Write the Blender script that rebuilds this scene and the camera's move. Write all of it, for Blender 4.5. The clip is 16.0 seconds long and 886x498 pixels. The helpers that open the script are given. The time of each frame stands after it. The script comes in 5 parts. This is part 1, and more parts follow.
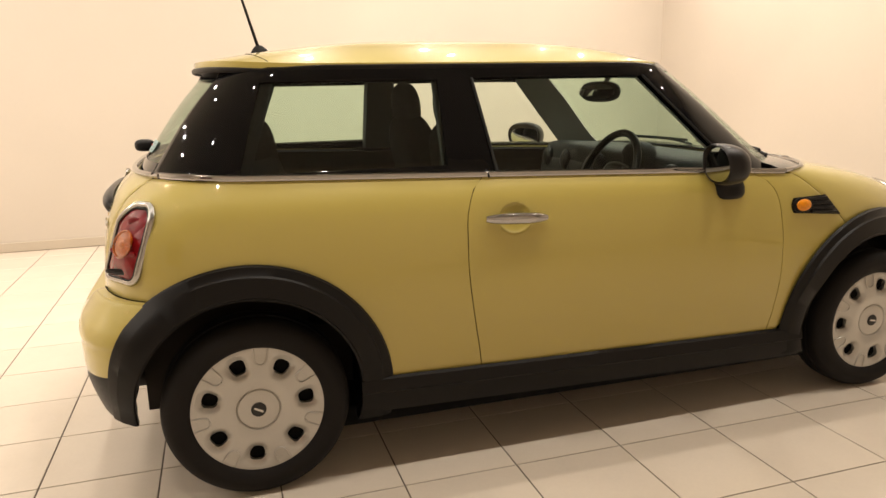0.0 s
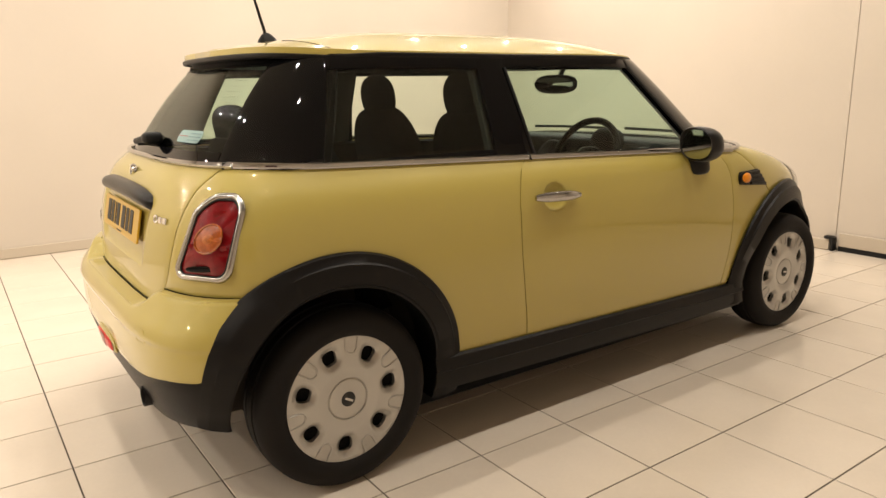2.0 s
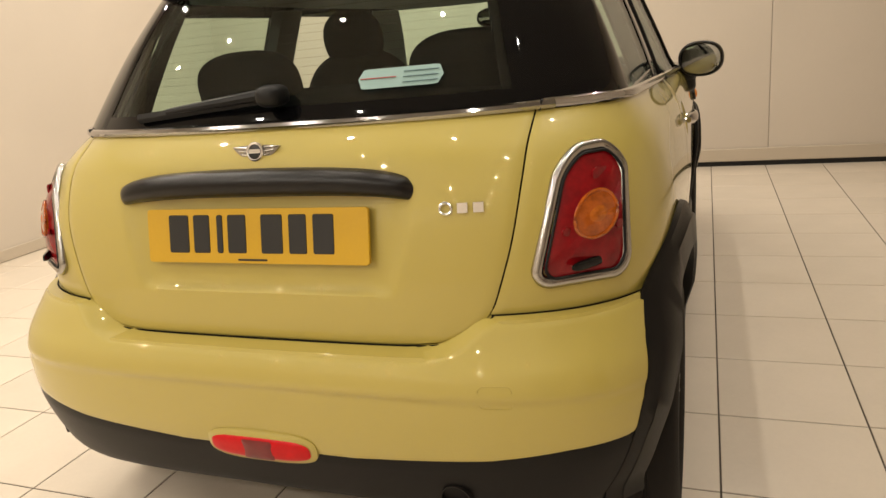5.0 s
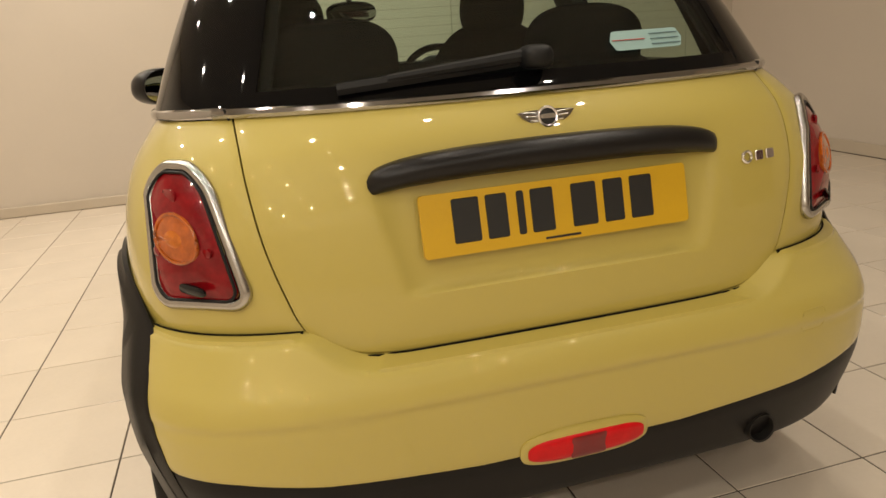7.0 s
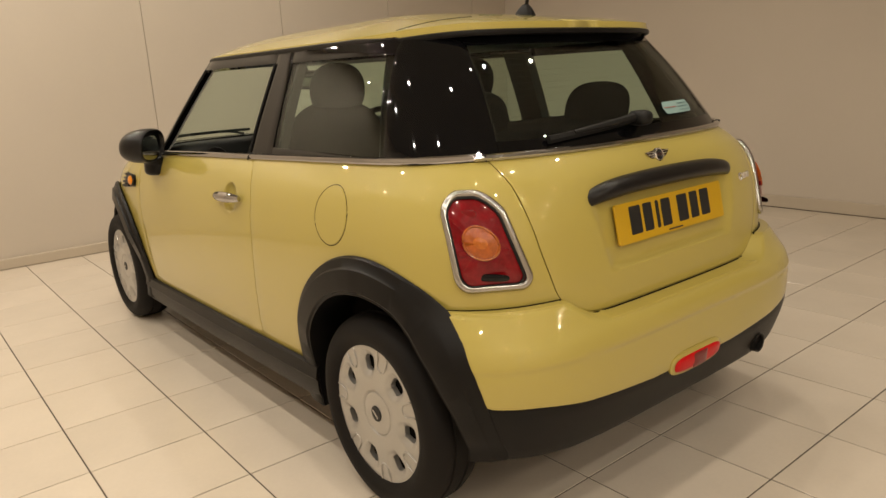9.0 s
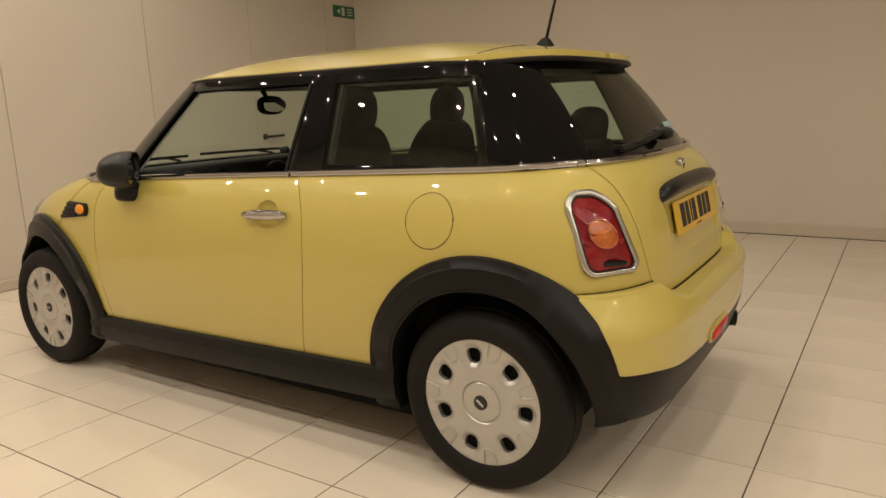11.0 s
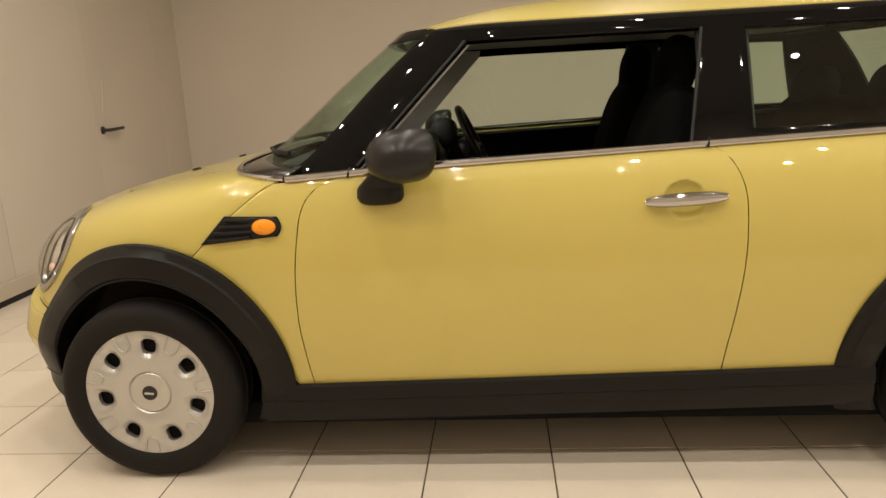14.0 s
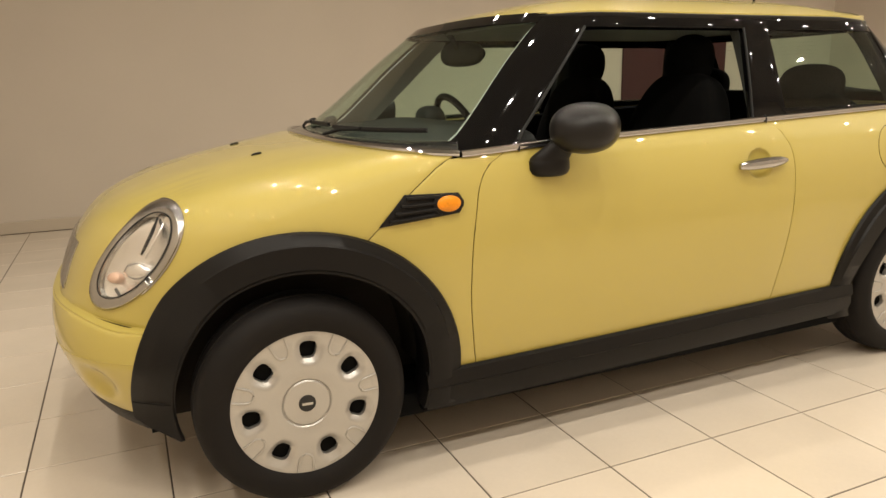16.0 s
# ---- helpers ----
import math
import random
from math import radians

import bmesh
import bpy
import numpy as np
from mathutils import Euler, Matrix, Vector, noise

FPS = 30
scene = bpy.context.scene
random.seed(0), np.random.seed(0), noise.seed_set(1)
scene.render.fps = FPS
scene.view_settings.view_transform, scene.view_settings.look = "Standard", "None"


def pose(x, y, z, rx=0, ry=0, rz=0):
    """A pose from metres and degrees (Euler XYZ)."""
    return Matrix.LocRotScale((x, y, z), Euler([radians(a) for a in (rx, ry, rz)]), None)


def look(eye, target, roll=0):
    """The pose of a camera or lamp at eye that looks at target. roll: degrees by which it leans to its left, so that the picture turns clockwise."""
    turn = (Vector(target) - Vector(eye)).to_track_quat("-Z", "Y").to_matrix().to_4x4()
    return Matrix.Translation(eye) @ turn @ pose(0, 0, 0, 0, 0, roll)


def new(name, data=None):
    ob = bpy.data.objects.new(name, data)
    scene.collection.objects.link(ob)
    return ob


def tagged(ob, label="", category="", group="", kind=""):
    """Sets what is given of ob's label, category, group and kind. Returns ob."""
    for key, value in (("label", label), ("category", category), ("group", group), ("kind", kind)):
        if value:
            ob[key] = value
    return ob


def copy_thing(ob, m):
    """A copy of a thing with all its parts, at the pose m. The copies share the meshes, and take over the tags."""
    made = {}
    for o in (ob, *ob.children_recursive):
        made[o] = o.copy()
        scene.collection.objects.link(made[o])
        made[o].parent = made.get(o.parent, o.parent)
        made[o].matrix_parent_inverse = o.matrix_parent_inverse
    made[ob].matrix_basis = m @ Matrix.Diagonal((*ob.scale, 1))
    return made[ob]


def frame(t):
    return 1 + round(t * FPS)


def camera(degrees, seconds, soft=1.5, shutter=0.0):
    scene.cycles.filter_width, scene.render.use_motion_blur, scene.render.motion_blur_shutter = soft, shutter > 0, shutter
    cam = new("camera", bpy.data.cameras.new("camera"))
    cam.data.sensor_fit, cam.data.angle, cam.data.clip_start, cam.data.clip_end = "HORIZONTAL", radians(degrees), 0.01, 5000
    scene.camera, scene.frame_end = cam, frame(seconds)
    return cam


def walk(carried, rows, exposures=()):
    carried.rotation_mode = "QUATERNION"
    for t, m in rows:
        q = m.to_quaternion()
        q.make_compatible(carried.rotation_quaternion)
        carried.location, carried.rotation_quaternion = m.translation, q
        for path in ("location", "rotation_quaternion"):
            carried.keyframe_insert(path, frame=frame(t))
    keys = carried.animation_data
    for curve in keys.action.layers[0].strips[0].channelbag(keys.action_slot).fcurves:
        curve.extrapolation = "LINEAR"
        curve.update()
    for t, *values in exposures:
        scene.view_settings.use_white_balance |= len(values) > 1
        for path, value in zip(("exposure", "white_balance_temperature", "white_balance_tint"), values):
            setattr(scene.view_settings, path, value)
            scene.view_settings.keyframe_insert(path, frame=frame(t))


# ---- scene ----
cam = camera(64.0, 16.0)
PATH = [
    (0, (-0.052, -2.918, 1.258), (0.528, -1.056, 0.816), -1.1),
    (0.5, (-0.264, -2.9, 1.231), (0.447, -1.085, 0.787), -0.6),
    (1, (-0.449, -2.833, 1.226), (0.458, -1.107, 0.783), -2.1),
    (1.5, (-0.705, -2.735, 1.235), (0.355, -1.101, 0.783), -1.9),
    (2, (-0.923, -2.623, 1.225), (0.196, -1.026, 0.78), -1.0),
    (2.5, (-1.076, -2.363, 1.207), (0.136, -0.838, 0.753), -1.4),
    (3, (-1.28, -2.064, 1.231), (0.059, -0.66, 0.748), -0.5),
    (3.2, (-1.367, -1.937, 1.182), (0.067, -0.613, 0.745), -2.4),
    (5.3, (-1.616, -0.64, 1.14), (0.222, -0.097, 0.569), -5.1),
    (5.5, (-1.639, -0.495, 1.145), (0.233, -0.079, 0.578), -4.8),
    (6, (-1.701, -0.14, 1.106), (0.231, -0.098, 0.591), -2.9),
    (6.5, (-1.675, 0.21, 1.139), (0.227, -0.015, 0.563), -2.9),
    (7, (-1.579, 0.536, 1.125), (0.267, 0.033, 0.541), -4.0),
    (7.5, (-1.528, 0.858, 1.166), (0.228, 0.147, 0.525), -3.1),
    (8, (-1.533, 1.181, 1.202), (0.142, 0.264, 0.609), -3.2),
    (8.2, (-1.602, 1.296, 1.225), (0.064, 0.343, 0.663), -3.4),
    (10.3, (-1.451, 2.416, 1.225), (-0.283, 0.846, 0.812), -0.7),
    (10.5, (-1.369, 2.472, 1.226), (-0.211, 0.892, 0.821), -0.5),
    (11, (-1.045, 2.554, 1.192), (0.03, 0.913, 0.798), -2.2),
    (11.5, (-0.698, 2.626, 1.2), (0.269, 0.919, 0.815), -0.5),
    (12, (-0.3, 2.703, 1.201), (0.492, 0.906, 0.82), -0.8),
    (12.5, (0.103, 2.71, 1.174), (0.802, 0.878, 0.777), -2.0),
    (13, (0.572, 2.764, 1.184), (1.09, 0.887, 0.727), -1.1),
    (13.5, (0.947, 2.786, 1.166), (1.278, 0.872, 0.687), -2.9),
    (14, (1.367, 2.737, 1.173), (1.533, 0.796, 0.72), -3.0),
    (14.5, (1.785, 2.718, 1.169), (1.687, 0.776, 0.699), -2.6),
    (15, (2.187, 2.649, 1.126), (1.868, 0.734, 0.644), -2.8),
    (15.5, (2.511, 2.556, 1.118), (1.942, 0.7, 0.638), -1.7),
    (16, (2.841, 2.555, 1.127), (2.054, 0.775, 0.67), -1.3),
]
EXPOSURES = [(0, 0.26, 6380, 13), (3, 0.12, 6320, 11), (5.5, -0.18, 6480, 10), (8, -0.52, 6600, 10), (10.5, -0.58, 6640, 10), (12.5, -0.38, 6480, 9), (14, -0.24, 6400, 9), (16, -0.16, 6360, 9)]
walk(cam, [(t, look(e, a, r)) for t, e, a, r in PATH], EXPOSURES)
# ---------------------------------------------------------------- world and lamps
world = bpy.data.worlds.new("room_dark")
world.use_nodes = True
scene.world = world
bg = world.node_tree.nodes["Background"]
bg.inputs[0].default_value = (1.0, 0.86, 0.68, 1)
bg.inputs[1].default_value = 0.005

ROOM_H = 3.1
LAMP_WATTS = 8.6


def ceiling_spot(x, y, watts, size=0.046):
    data = bpy.data.lights.new("spot_lamp", "AREA")
    data.shape, data.size, data.energy = "DISK", size, watts
    data.color = (1.0, 0.90, 0.755)
    lamp = new("spot_lamp", data)
    lamp.matrix_world = pose(x, y, ROOM_H - 0.03)
    return lamp


# five rows of recessed spots over the car and the left of the room; none over the right
ALONG = (1.15, 1.2, 1.1, 0.8, 0.72, 1.0, 1.1, 1.1, 1.1)
for row_y, power in ((2.60, 1.38), (1.70, 1.27), (0.75, 1.0), (-0.20, 1.0), (-1.15, 0.95)):
    for k in range(9):
        if row_y == -0.20 and k in (2, 3):
            continue  # no lamps over the space behind the tail
        dim = 1.0
        if row_y < 0 and k == 8:
            dim = 0.5
        elif row_y < -1:
            dim = 0.9 if k < 4 else 1.25
        elif row_y < 0 and k < 4:
            dim = 0.7
        elif row_y < 1 and k == 3:
            dim = 0.6
        elif row_y < 1 and 4 <= k <= 7:
            dim = 0.75
        ceiling_spot(-4.94 + 1.10 * k, row_y, LAMP_WATTS * power * ALONG[k] * dim)

# ---------------------------------------------------------------- materials


def mat(name, base, rough=0.5, metal=0.0, coat=0.0, vary=0.06, scale=3.0, fine=0.03, fine_scale=180.0, bump=0.0,
        bump_scale=300.0, rough_vary=0.0, coat_rough=0.03, spec=0.5, by_object=0.0):
    m = bpy.data.materials.new(name)
    m.use_nodes = True
    nt = m.node_tree
    p = nt.nodes["Principled BSDF"]
    p.inputs["Roughness"].default_value = rough
    p.inputs["Metallic"].default_value = metal
    p.inputs["Coat Weight"].default_value = coat
    p.inputs["Coat Roughness"].default_value = coat_rough
    p.inputs["Specular IOR Level"].default_value = spec
    geo = nt.nodes.new("ShaderNodeTexCoord")
    n1 = nt.nodes.new("ShaderNodeTexNoise")
    n1.inputs["Scale"].default_value, n1.inputs["Detail"].default_value = scale, 4
    n2 = nt.nodes.new("ShaderNodeTexNoise")
    n2.inputs["Scale"].default_value, n2.inputs["Detail"].default_value = fine_scale, 2
    nt.links.new(geo.outputs["Object"], n1.inputs["Vector"])
    nt.links.new(geo.outputs["Object"], n2.inputs["Vector"])
    add = nt.nodes.new("ShaderNodeMath")
    add.operation = "MULTIPLY_ADD"
    add.inputs[1].default_value = vary * 2
    nt.links.new(n1.outputs["Fac"], add.inputs[0])
    add.inputs[2].default_value = 1 - vary - fine
    add2 = nt.nodes.new("ShaderNodeMath")
    add2.operation = "MULTIPLY_ADD"
    add2.inputs[1].default_value = fine * 2
    nt.links.new(n2.outputs["Fac"], add2.inputs[0])
    nt.links.new(add.outputs[0], add2.inputs[2])
    last = add2
    if by_object:
        info = nt.nodes.new("ShaderNodeObjectInfo")
        add3 = nt.nodes.new("ShaderNodeMath")
        add3.operation = "MULTIPLY_ADD"
        add3.inputs[1].default_value = by_object
        nt.links.new(info.outputs["Random"], add3.inputs[0])
        nt.links.new(add2.outputs[0], add3.inputs[2])
        last = add3
    mul = nt.nodes.new("ShaderNodeVectorMath")
    mul.operation = "SCALE"
    mul.inputs[0].default_value = base
    nt.links.new(last.outputs[0], mul.inputs["Scale"])
    nt.links.new(mul.outputs[0], p.inputs["Base Color"])
    if rough_vary:
        r = nt.nodes.new("ShaderNodeMath")
        r.operation = "MULTIPLY_ADD"
        r.inputs[1].default_value, r.inputs[2].default_value = rough_vary * 2, rough - rough_vary
        nt.links.new(n1.outputs["Fac"], r.inputs[0])
        nt.links.new(r.outputs[0], p.inputs["Roughness"])
    if bump:
        b = nt.nodes.new("ShaderNodeBump")
        b.inputs["Strength"].default_value, b.inputs["Distance"].default_value = bump, 0.002
        n3 = nt.nodes.new("ShaderNodeTexNoise")
        n3.inputs["Scale"].default_value, n3.inputs["Detail"].default_value = bump_scale, 3
        nt.links.new(geo.outputs["Object"], n3.inputs["Vector"])
        nt.links.new(n3.outputs["Fac"], b.inputs["Height"])
        nt.links.new(b.outputs[0], p.inputs["Normal"])
    return m


def glass_mat(name, tint, gloss_rough=0.0, base=0.009):
    m = bpy.data.materials.new(name)
    m.use_nodes = True
    nt = m.node_tree
    nt.nodes.remove(nt.nodes["Principled BSDF"])
    tr = nt.nodes.new("ShaderNodeBsdfTransparent")
    tr.inputs[0].default_value = (*tint, 1)
    gl = nt.nodes.new("ShaderNodeBsdfGlossy")
    gl.inputs["Roughness"].default_value = gloss_rough
    lw = nt.nodes.new("ShaderNodeLayerWeight")
    pw = nt.nodes.new("ShaderNodeMath")
    pw.operation = "POWER"
    pw.inputs[1].default_value = 4.5
    nt.links.new(lw.outputs["Facing"], pw.inputs[0])
    fr = nt.nodes.new("ShaderNodeMath")
    fr.operation = "MULTIPLY_ADD"
    fr.inputs[1].default_value, fr.inputs[2].default_value = 0.45, base
    nt.links.new(pw.outputs[0], fr.inputs[0])
    mix = nt.nodes.new("ShaderNodeMixShader")
    nt.links.new(fr.outputs[0], mix.inputs[0])
    nt.links.new(tr.outputs[0], mix.inputs[1])
    nt.links.new(gl.outputs[0], mix.inputs[2])
    nt.links.new(mix.outputs[0], nt.nodes["Material Output"].inputs[0])
    return m


M_PAINT = mat("yellow_paint", (0.487, 0.396, 0.093), 0.42, coat=1.0, coat_rough=0.012, vary=0.012, fine=0.008, spec=0.35)
M_BLACKGLOSS = mat("black_gloss", (0.003, 0.003, 0.0035), 0.03, spec=0.32, vary=0.1)
M_CLAD = mat("black_cladding", (0.0088, 0.0079, 0.0075), 0.38, spec=0.18, vary=0.10, bump=0.14, bump_scale=900, rough_vary=0.06)
M_RUBBER = mat("tyre_rubber", (0.0110, 0.0095, 0.0088), 0.65, spec=0.17, vary=0.15, bump=0.3, bump_scale=500)
M_SATIN = mat("satin_chrome", (0.46, 0.445, 0.42), 0.22, metal=1.0, vary=0.05)
M_BRIGHT = mat("bright_chrome", (0.90, 0.89, 0.87), 0.16, metal=1.0, vary=0.04)
M_CHROME = mat("chrome", (0.47, 0.46, 0.455), 0.08, metal=1.0, vary=0.03)
M_SILVER = mat("silver_hubcap", (0.47, 0.455, 0.43), 0.30, metal=0.6, coat=0.3, vary=0.04)
M_LINER = mat("dusty_arch_liner", (0.034, 0.029, 0.025), 0.85, spec=0.15, vary=0.3, scale=9)
M_COWL = mat("gloss_black_cowl", (0.008, 0.008, 0.0085), 0.22, coat=0.6, vary=0.1)
M_DARK = mat("dark_interior", (0.0045, 0.0045, 0.0045), 0.85, spec=0.12, vary=0.15)
M_FABRIC = mat("black_seat_cloth", (0.0045, 0.0044, 0.0044), 0.95, spec=0.08, vary=0.25, scale=8)
M_DASH = mat("grey_dashboard", (0.022, 0.024, 0.022), 0.6, spec=0.25, vary=0.08, bump=0.3, bump_scale=600)
M_TRIMGREY = mat("grey_headlining", (0.30, 0.31, 0.29), 0.85, vary=0.05)
M_TRIM2 = mat("grey_pillar_trim", (0.42, 0.42, 0.40), 0.7, vary=0.05)
M_RED = mat("red_lens", (0.20, 0.004, 0.007), 0.25, coat=0.7, coat_rough=0.015, spec=0.1, vary=0.5, scale=30, fine=0.15, fine_scale=120)
M_DARKRED = mat("dark_red_lens", (0.17, 0.004, 0.006), 0.3, coat=0.3, vary=0.25, scale=40)
M_AMBERDARK = mat("deep_amber_lens", (0.40, 0.085, 0.004), 0.22, coat=1.0, coat_rough=0.02, vary=0.5, scale=60, fine=0.25, fine_scale=150, bump=0.6, bump_scale=70)
M_AMBER = mat("amber_lens", (0.80, 0.27, 0.003), 0.3, coat=0.5, spec=0.25, vary=0.35, scale=70, fine=0.15)
M_AMBERMID = mat("mid_amber_lens", (0.46, 0.115, 0.004), 0.25, coat=0.8, coat_rough=0.02, vary=0.5, scale=80, fine=0.2, bump=0.5, bump_scale=90)
M_REFLRED = mat("red_reflector", (0.58, 0.006, 0.010), 0.3, coat=0.12, spec=0.2, vary=0.2, scale=50)
M_PLATE = mat("yellow_plate", (0.60, 0.36, 0.010), 0.35, coat=0.4, vary=0.03)
M_BLACKMARK = mat("black_mark", (0.012, 0.012, 0.012), 0.5)
M_STICKER = mat("pale_sticker", (0.30, 0.46, 0.45), 0.5, vary=0.03)
M_STICKERTXT = mat("sticker_print", (0.12, 0.20, 0.22), 0.6)
M_STICKERRED = mat("sticker_red_print", (0.5, 0.05, 0.04), 0.6)
M_MIRROR = mat("mirror_glass", (0.42, 0.44, 0.43), 0.02, metal=1.0, vary=0.0, fine=0.0)
M_REFLECTOR = mat("lamp_reflector", (0.93, 0.91, 0.89), 0.22, metal=0.85, vary=0.05, scale=25)
M_GLASS = glass_mat("window_glass", (0.885, 0.955, 0.915), 0.0, 0.044)
M_LENS = glass_mat("clear_lens", (0.975, 0.975, 0.97), 0.0, 0.035)
M_WALL = mat("cream_wall_paint", (0.575, 0.510, 0.433), 0.75, vary=0.09, scale=0.8, fine=0.012, fine_scale=40, bump=0.12, bump_scale=60)
# ceiling is out of view; grey below the walls' tone so it bounces less fill
M_CEIL = mat("dark_grey_ceiling_paint", (0.36, 0.345, 0.325), 0.85, vary=0.03)
M_TILE = mat("cream_floor_tile", (0.69, 0.61, 0.51), 0.20, vary=0.11, scale=1.9, fine=0.03, fine_scale=90, rough_vary=0.06, by_object=0.05)
M_GROUT = mat("dark_grout", (0.085, 0.066, 0.049), 0.9, vary=0.95, scale=2.6)
M_BASE = mat("skirting_paint", (0.51, 0.44, 0.35), 0.45, vary=0.05)
M_STEEL = mat("dark_steel", (0.08, 0.075, 0.07), 0.35, metal=0.8)
M_SOOT = mat("sooty_steel", (0.022, 0.020, 0.018), 0.55, metal=0.5)
M_GRIP = mat("satin_black_grip", (0.010, 0.009, 0.0088), 0.30, spec=0.30, vary=0.1, bump=0.06, bump_scale=900)
M_TRIM3 = mat("dark_pillar_trim", (0.030, 0.033, 0.029), 0.75, vary=0.06)
M_HEATER = mat("heater_wire", (0.05, 0.028, 0.016), 0.6)
M_GREEN = mat("green_sign", (0.012, 0.12, 0.055), 0.4)
M_WHITE = mat("white_print", (0.50, 0.54, 0.48), 0.5)
M_MAROON = mat("maroon_panel", (0.050, 0.006, 0.008), 0.6, vary=0.05)
M_SCUFF = mat("brown_scuff", (0.52, 0.44, 0.36), 0.8, vary=0.3, scale=20)
M_CABLE = mat("black_plastic", (0.008, 0.008, 0.008), 0.5, spec=0.3)

# ---------------------------------------------------------------- mesh helpers


def part(name, bm, material, parent=None, label="", smooth=True, angle=40):
    me = bpy.data.meshes.new(name)
    bm.normal_update()
    bm.to_mesh(me)
    bm.free()
    me.materials.append(material)
    if smooth:
        for f in me.polygons:
            f.use_smooth = True
        me.set_sharp_from_angle(angle=radians(angle))
    ob = new(name, me)
    if parent is not None:
        ob.parent = parent
    if label:
        ob["label"] = label
    return ob


def group_empty(name, place=(0, 0, 0), parent=None):
    ob = new(name)
    ob.empty_display_size = 0.1
    ob.location = place
    if parent is not None:
        ob.parent = parent
    return ob


def lut(z, table):
    k = sorted(table)
    return float(np.interp(z, k, [table[i] for i in k]))


def smooth_lut(z, table):
    """A smooth monotone-ish curve through a short table."""
    k = sorted(table)
    if z <= k[0]:
        return table[k[0]]
    if z >= k[-1]:
        return table[k[-1]]
    i = max(j for j in range(len(k) - 1) if k[j] <= z)

    def slope(j):
        if j == 0:
            return (table[k[1]] - table[k[0]]) / (k[1] - k[0])
        if j == len(k) - 1:
            return (table[k[-1]] - table[k[-2]]) / (k[-1] - k[-2])
        return (table[k[j + 1]] - table[k[j - 1]]) / (k[j + 1] - k[j - 1])

    h = k[i + 1] - k[i]
    s = (z - k[i]) / h
    return ((2 * s**3 - 3 * s**2 + 1) * table[k[i]] + (s**3 - 2 * s**2 + s) * h * slope(i)
            + (-2 * s**3 + 3 * s**2) * table[k[i + 1]] + (s**3 - s**2) * h * slope(i + 1))


CENTRE = Vector((1.2, 0, 0.75))


def shell(points, thick=0.012, soft=0.0022, out=0.0, centre=CENTRE):
    """A sheet of rows of points given thickness towards the car's middle, with its rim slightly rolled in."""
    n, m = len(points), len(points[0])
    nor = []
    for i in range(n):
        row = []
        for j in range(m):
            a = points[min(i + 1, n - 1)][j] - points[max(i - 1, 0)][j]
            b = points[i][min(j + 1, m - 1)] - points[i][max(j - 1, 0)]
            v = a.cross(b)
            v = v.normalized() if v.length > 1e-9 else Vector((0, 0, 1))
            if v.dot(points[i][j] - centre) < 0:
                v = -v
            row.append(v)
        nor.append(row)
    bm = bmesh.new()
    top, low = [], []
    for i in range(n):
        r1, r2 = [], []
        for j in range(m):
            edge = i in (0, n - 1) or j in (0, m - 1)
            p = points[i][j] + nor[i][j] * (out - (soft if edge else 0))
            r1.append(bm.verts.new(p))
            r2.append(bm.verts.new(p - nor[i][j] * thick))
        top.append(r1)
        low.append(r2)
    for i in range(n - 1):
        for j in range(m - 1):
            bm.faces.new((top[i][j], top[i + 1][j], top[i + 1][j + 1], top[i][j + 1]))
            bm.faces.new((low[i][j], low[i][j + 1], low[i + 1][j + 1], low[i + 1][j]))
    ring = [(i, 0) for i in range(n)] + [(n - 1, j) for j in range(1, m)] + [(i, m - 1) for i in range(n - 2, -1, -1)] + [(0, j) for j in range(m - 2, 0, -1)]
    for k in range(len(ring)):
        (a, b), (c, d) = ring[k], ring[(k + 1) % len(ring)]
        bm.faces.new((top[a][b], top[c][d], low[c][d], low[a][b]))
    bmesh.ops.remove_doubles(bm, verts=bm.verts, dist=0.00005)
    bmesh.ops.recalc_face_normals(bm, faces=bm.faces)
    return bm


def tube(points, radius, closed=False, sides=8, flat=1.0, ref=None):
    """A round bar along points; flat squashes it upright."""
    bm = bmesh.new()
    n = len(points)
    rings = []
    for i, p in enumerate(points):
        p = Vector(p)
        a = Vector(points[(i - 1) % n] if closed or i else points[0])
        b = Vector(points[(i + 1) % n] if closed or i < n - 1 else points[-1])
        d = (b - a).normalized()
        up = ref or (Vector((0, 0, 1)) if abs(d.z) < 0.95 else Vector((1, 0, 0)))
        s = d.cross(up).normalized()
        w = s.cross(d).normalized()
        r = radius[i] if isinstance(radius, (list, tuple)) else radius
        rings.append([bm.verts.new(p + s * r * math.cos(2 * math.pi * k / sides) + w * r * flat * math.sin(2 * math.pi * k / sides)) for k in range(sides)])
    for i in range(n if closed else n - 1):
        for k in range(sides):
            bm.faces.new((rings[i][k], rings[i][(k + 1) % sides], rings[(i + 1) % n][(k + 1) % sides], rings[(i + 1) % n][k]))
    if not closed:
        bm.faces.new(rings[0])
        bm.faces.new(rings[-1])
    bmesh.ops.recalc_face_normals(bm, faces=bm.faces)
    return bm


def lathe(profile, steps=48, axis="y"):
    """Turns (radius, offset) pairs about the y axis."""
    bm = bmesh.new()
    rings = []
    for r, o in profile:
        ring = []
        for k in range(steps):
            a = 2 * math.pi * k / steps
            ring.append(bm.verts.new((r * math.cos(a), o, r * math.sin(a))))
        rings.append(ring)
    for i in range(len(rings) - 1):
        for k in range(steps):
            bm.faces.new((rings[i][k], rings[i][(k + 1) % steps], rings[i + 1][(k + 1) % steps], rings[i + 1][k]))
    bmesh.ops.remove_doubles(bm, verts=bm.verts, dist=0.00005)
    bmesh.ops.recalc_face_normals(bm, faces=bm.faces)
    return bm


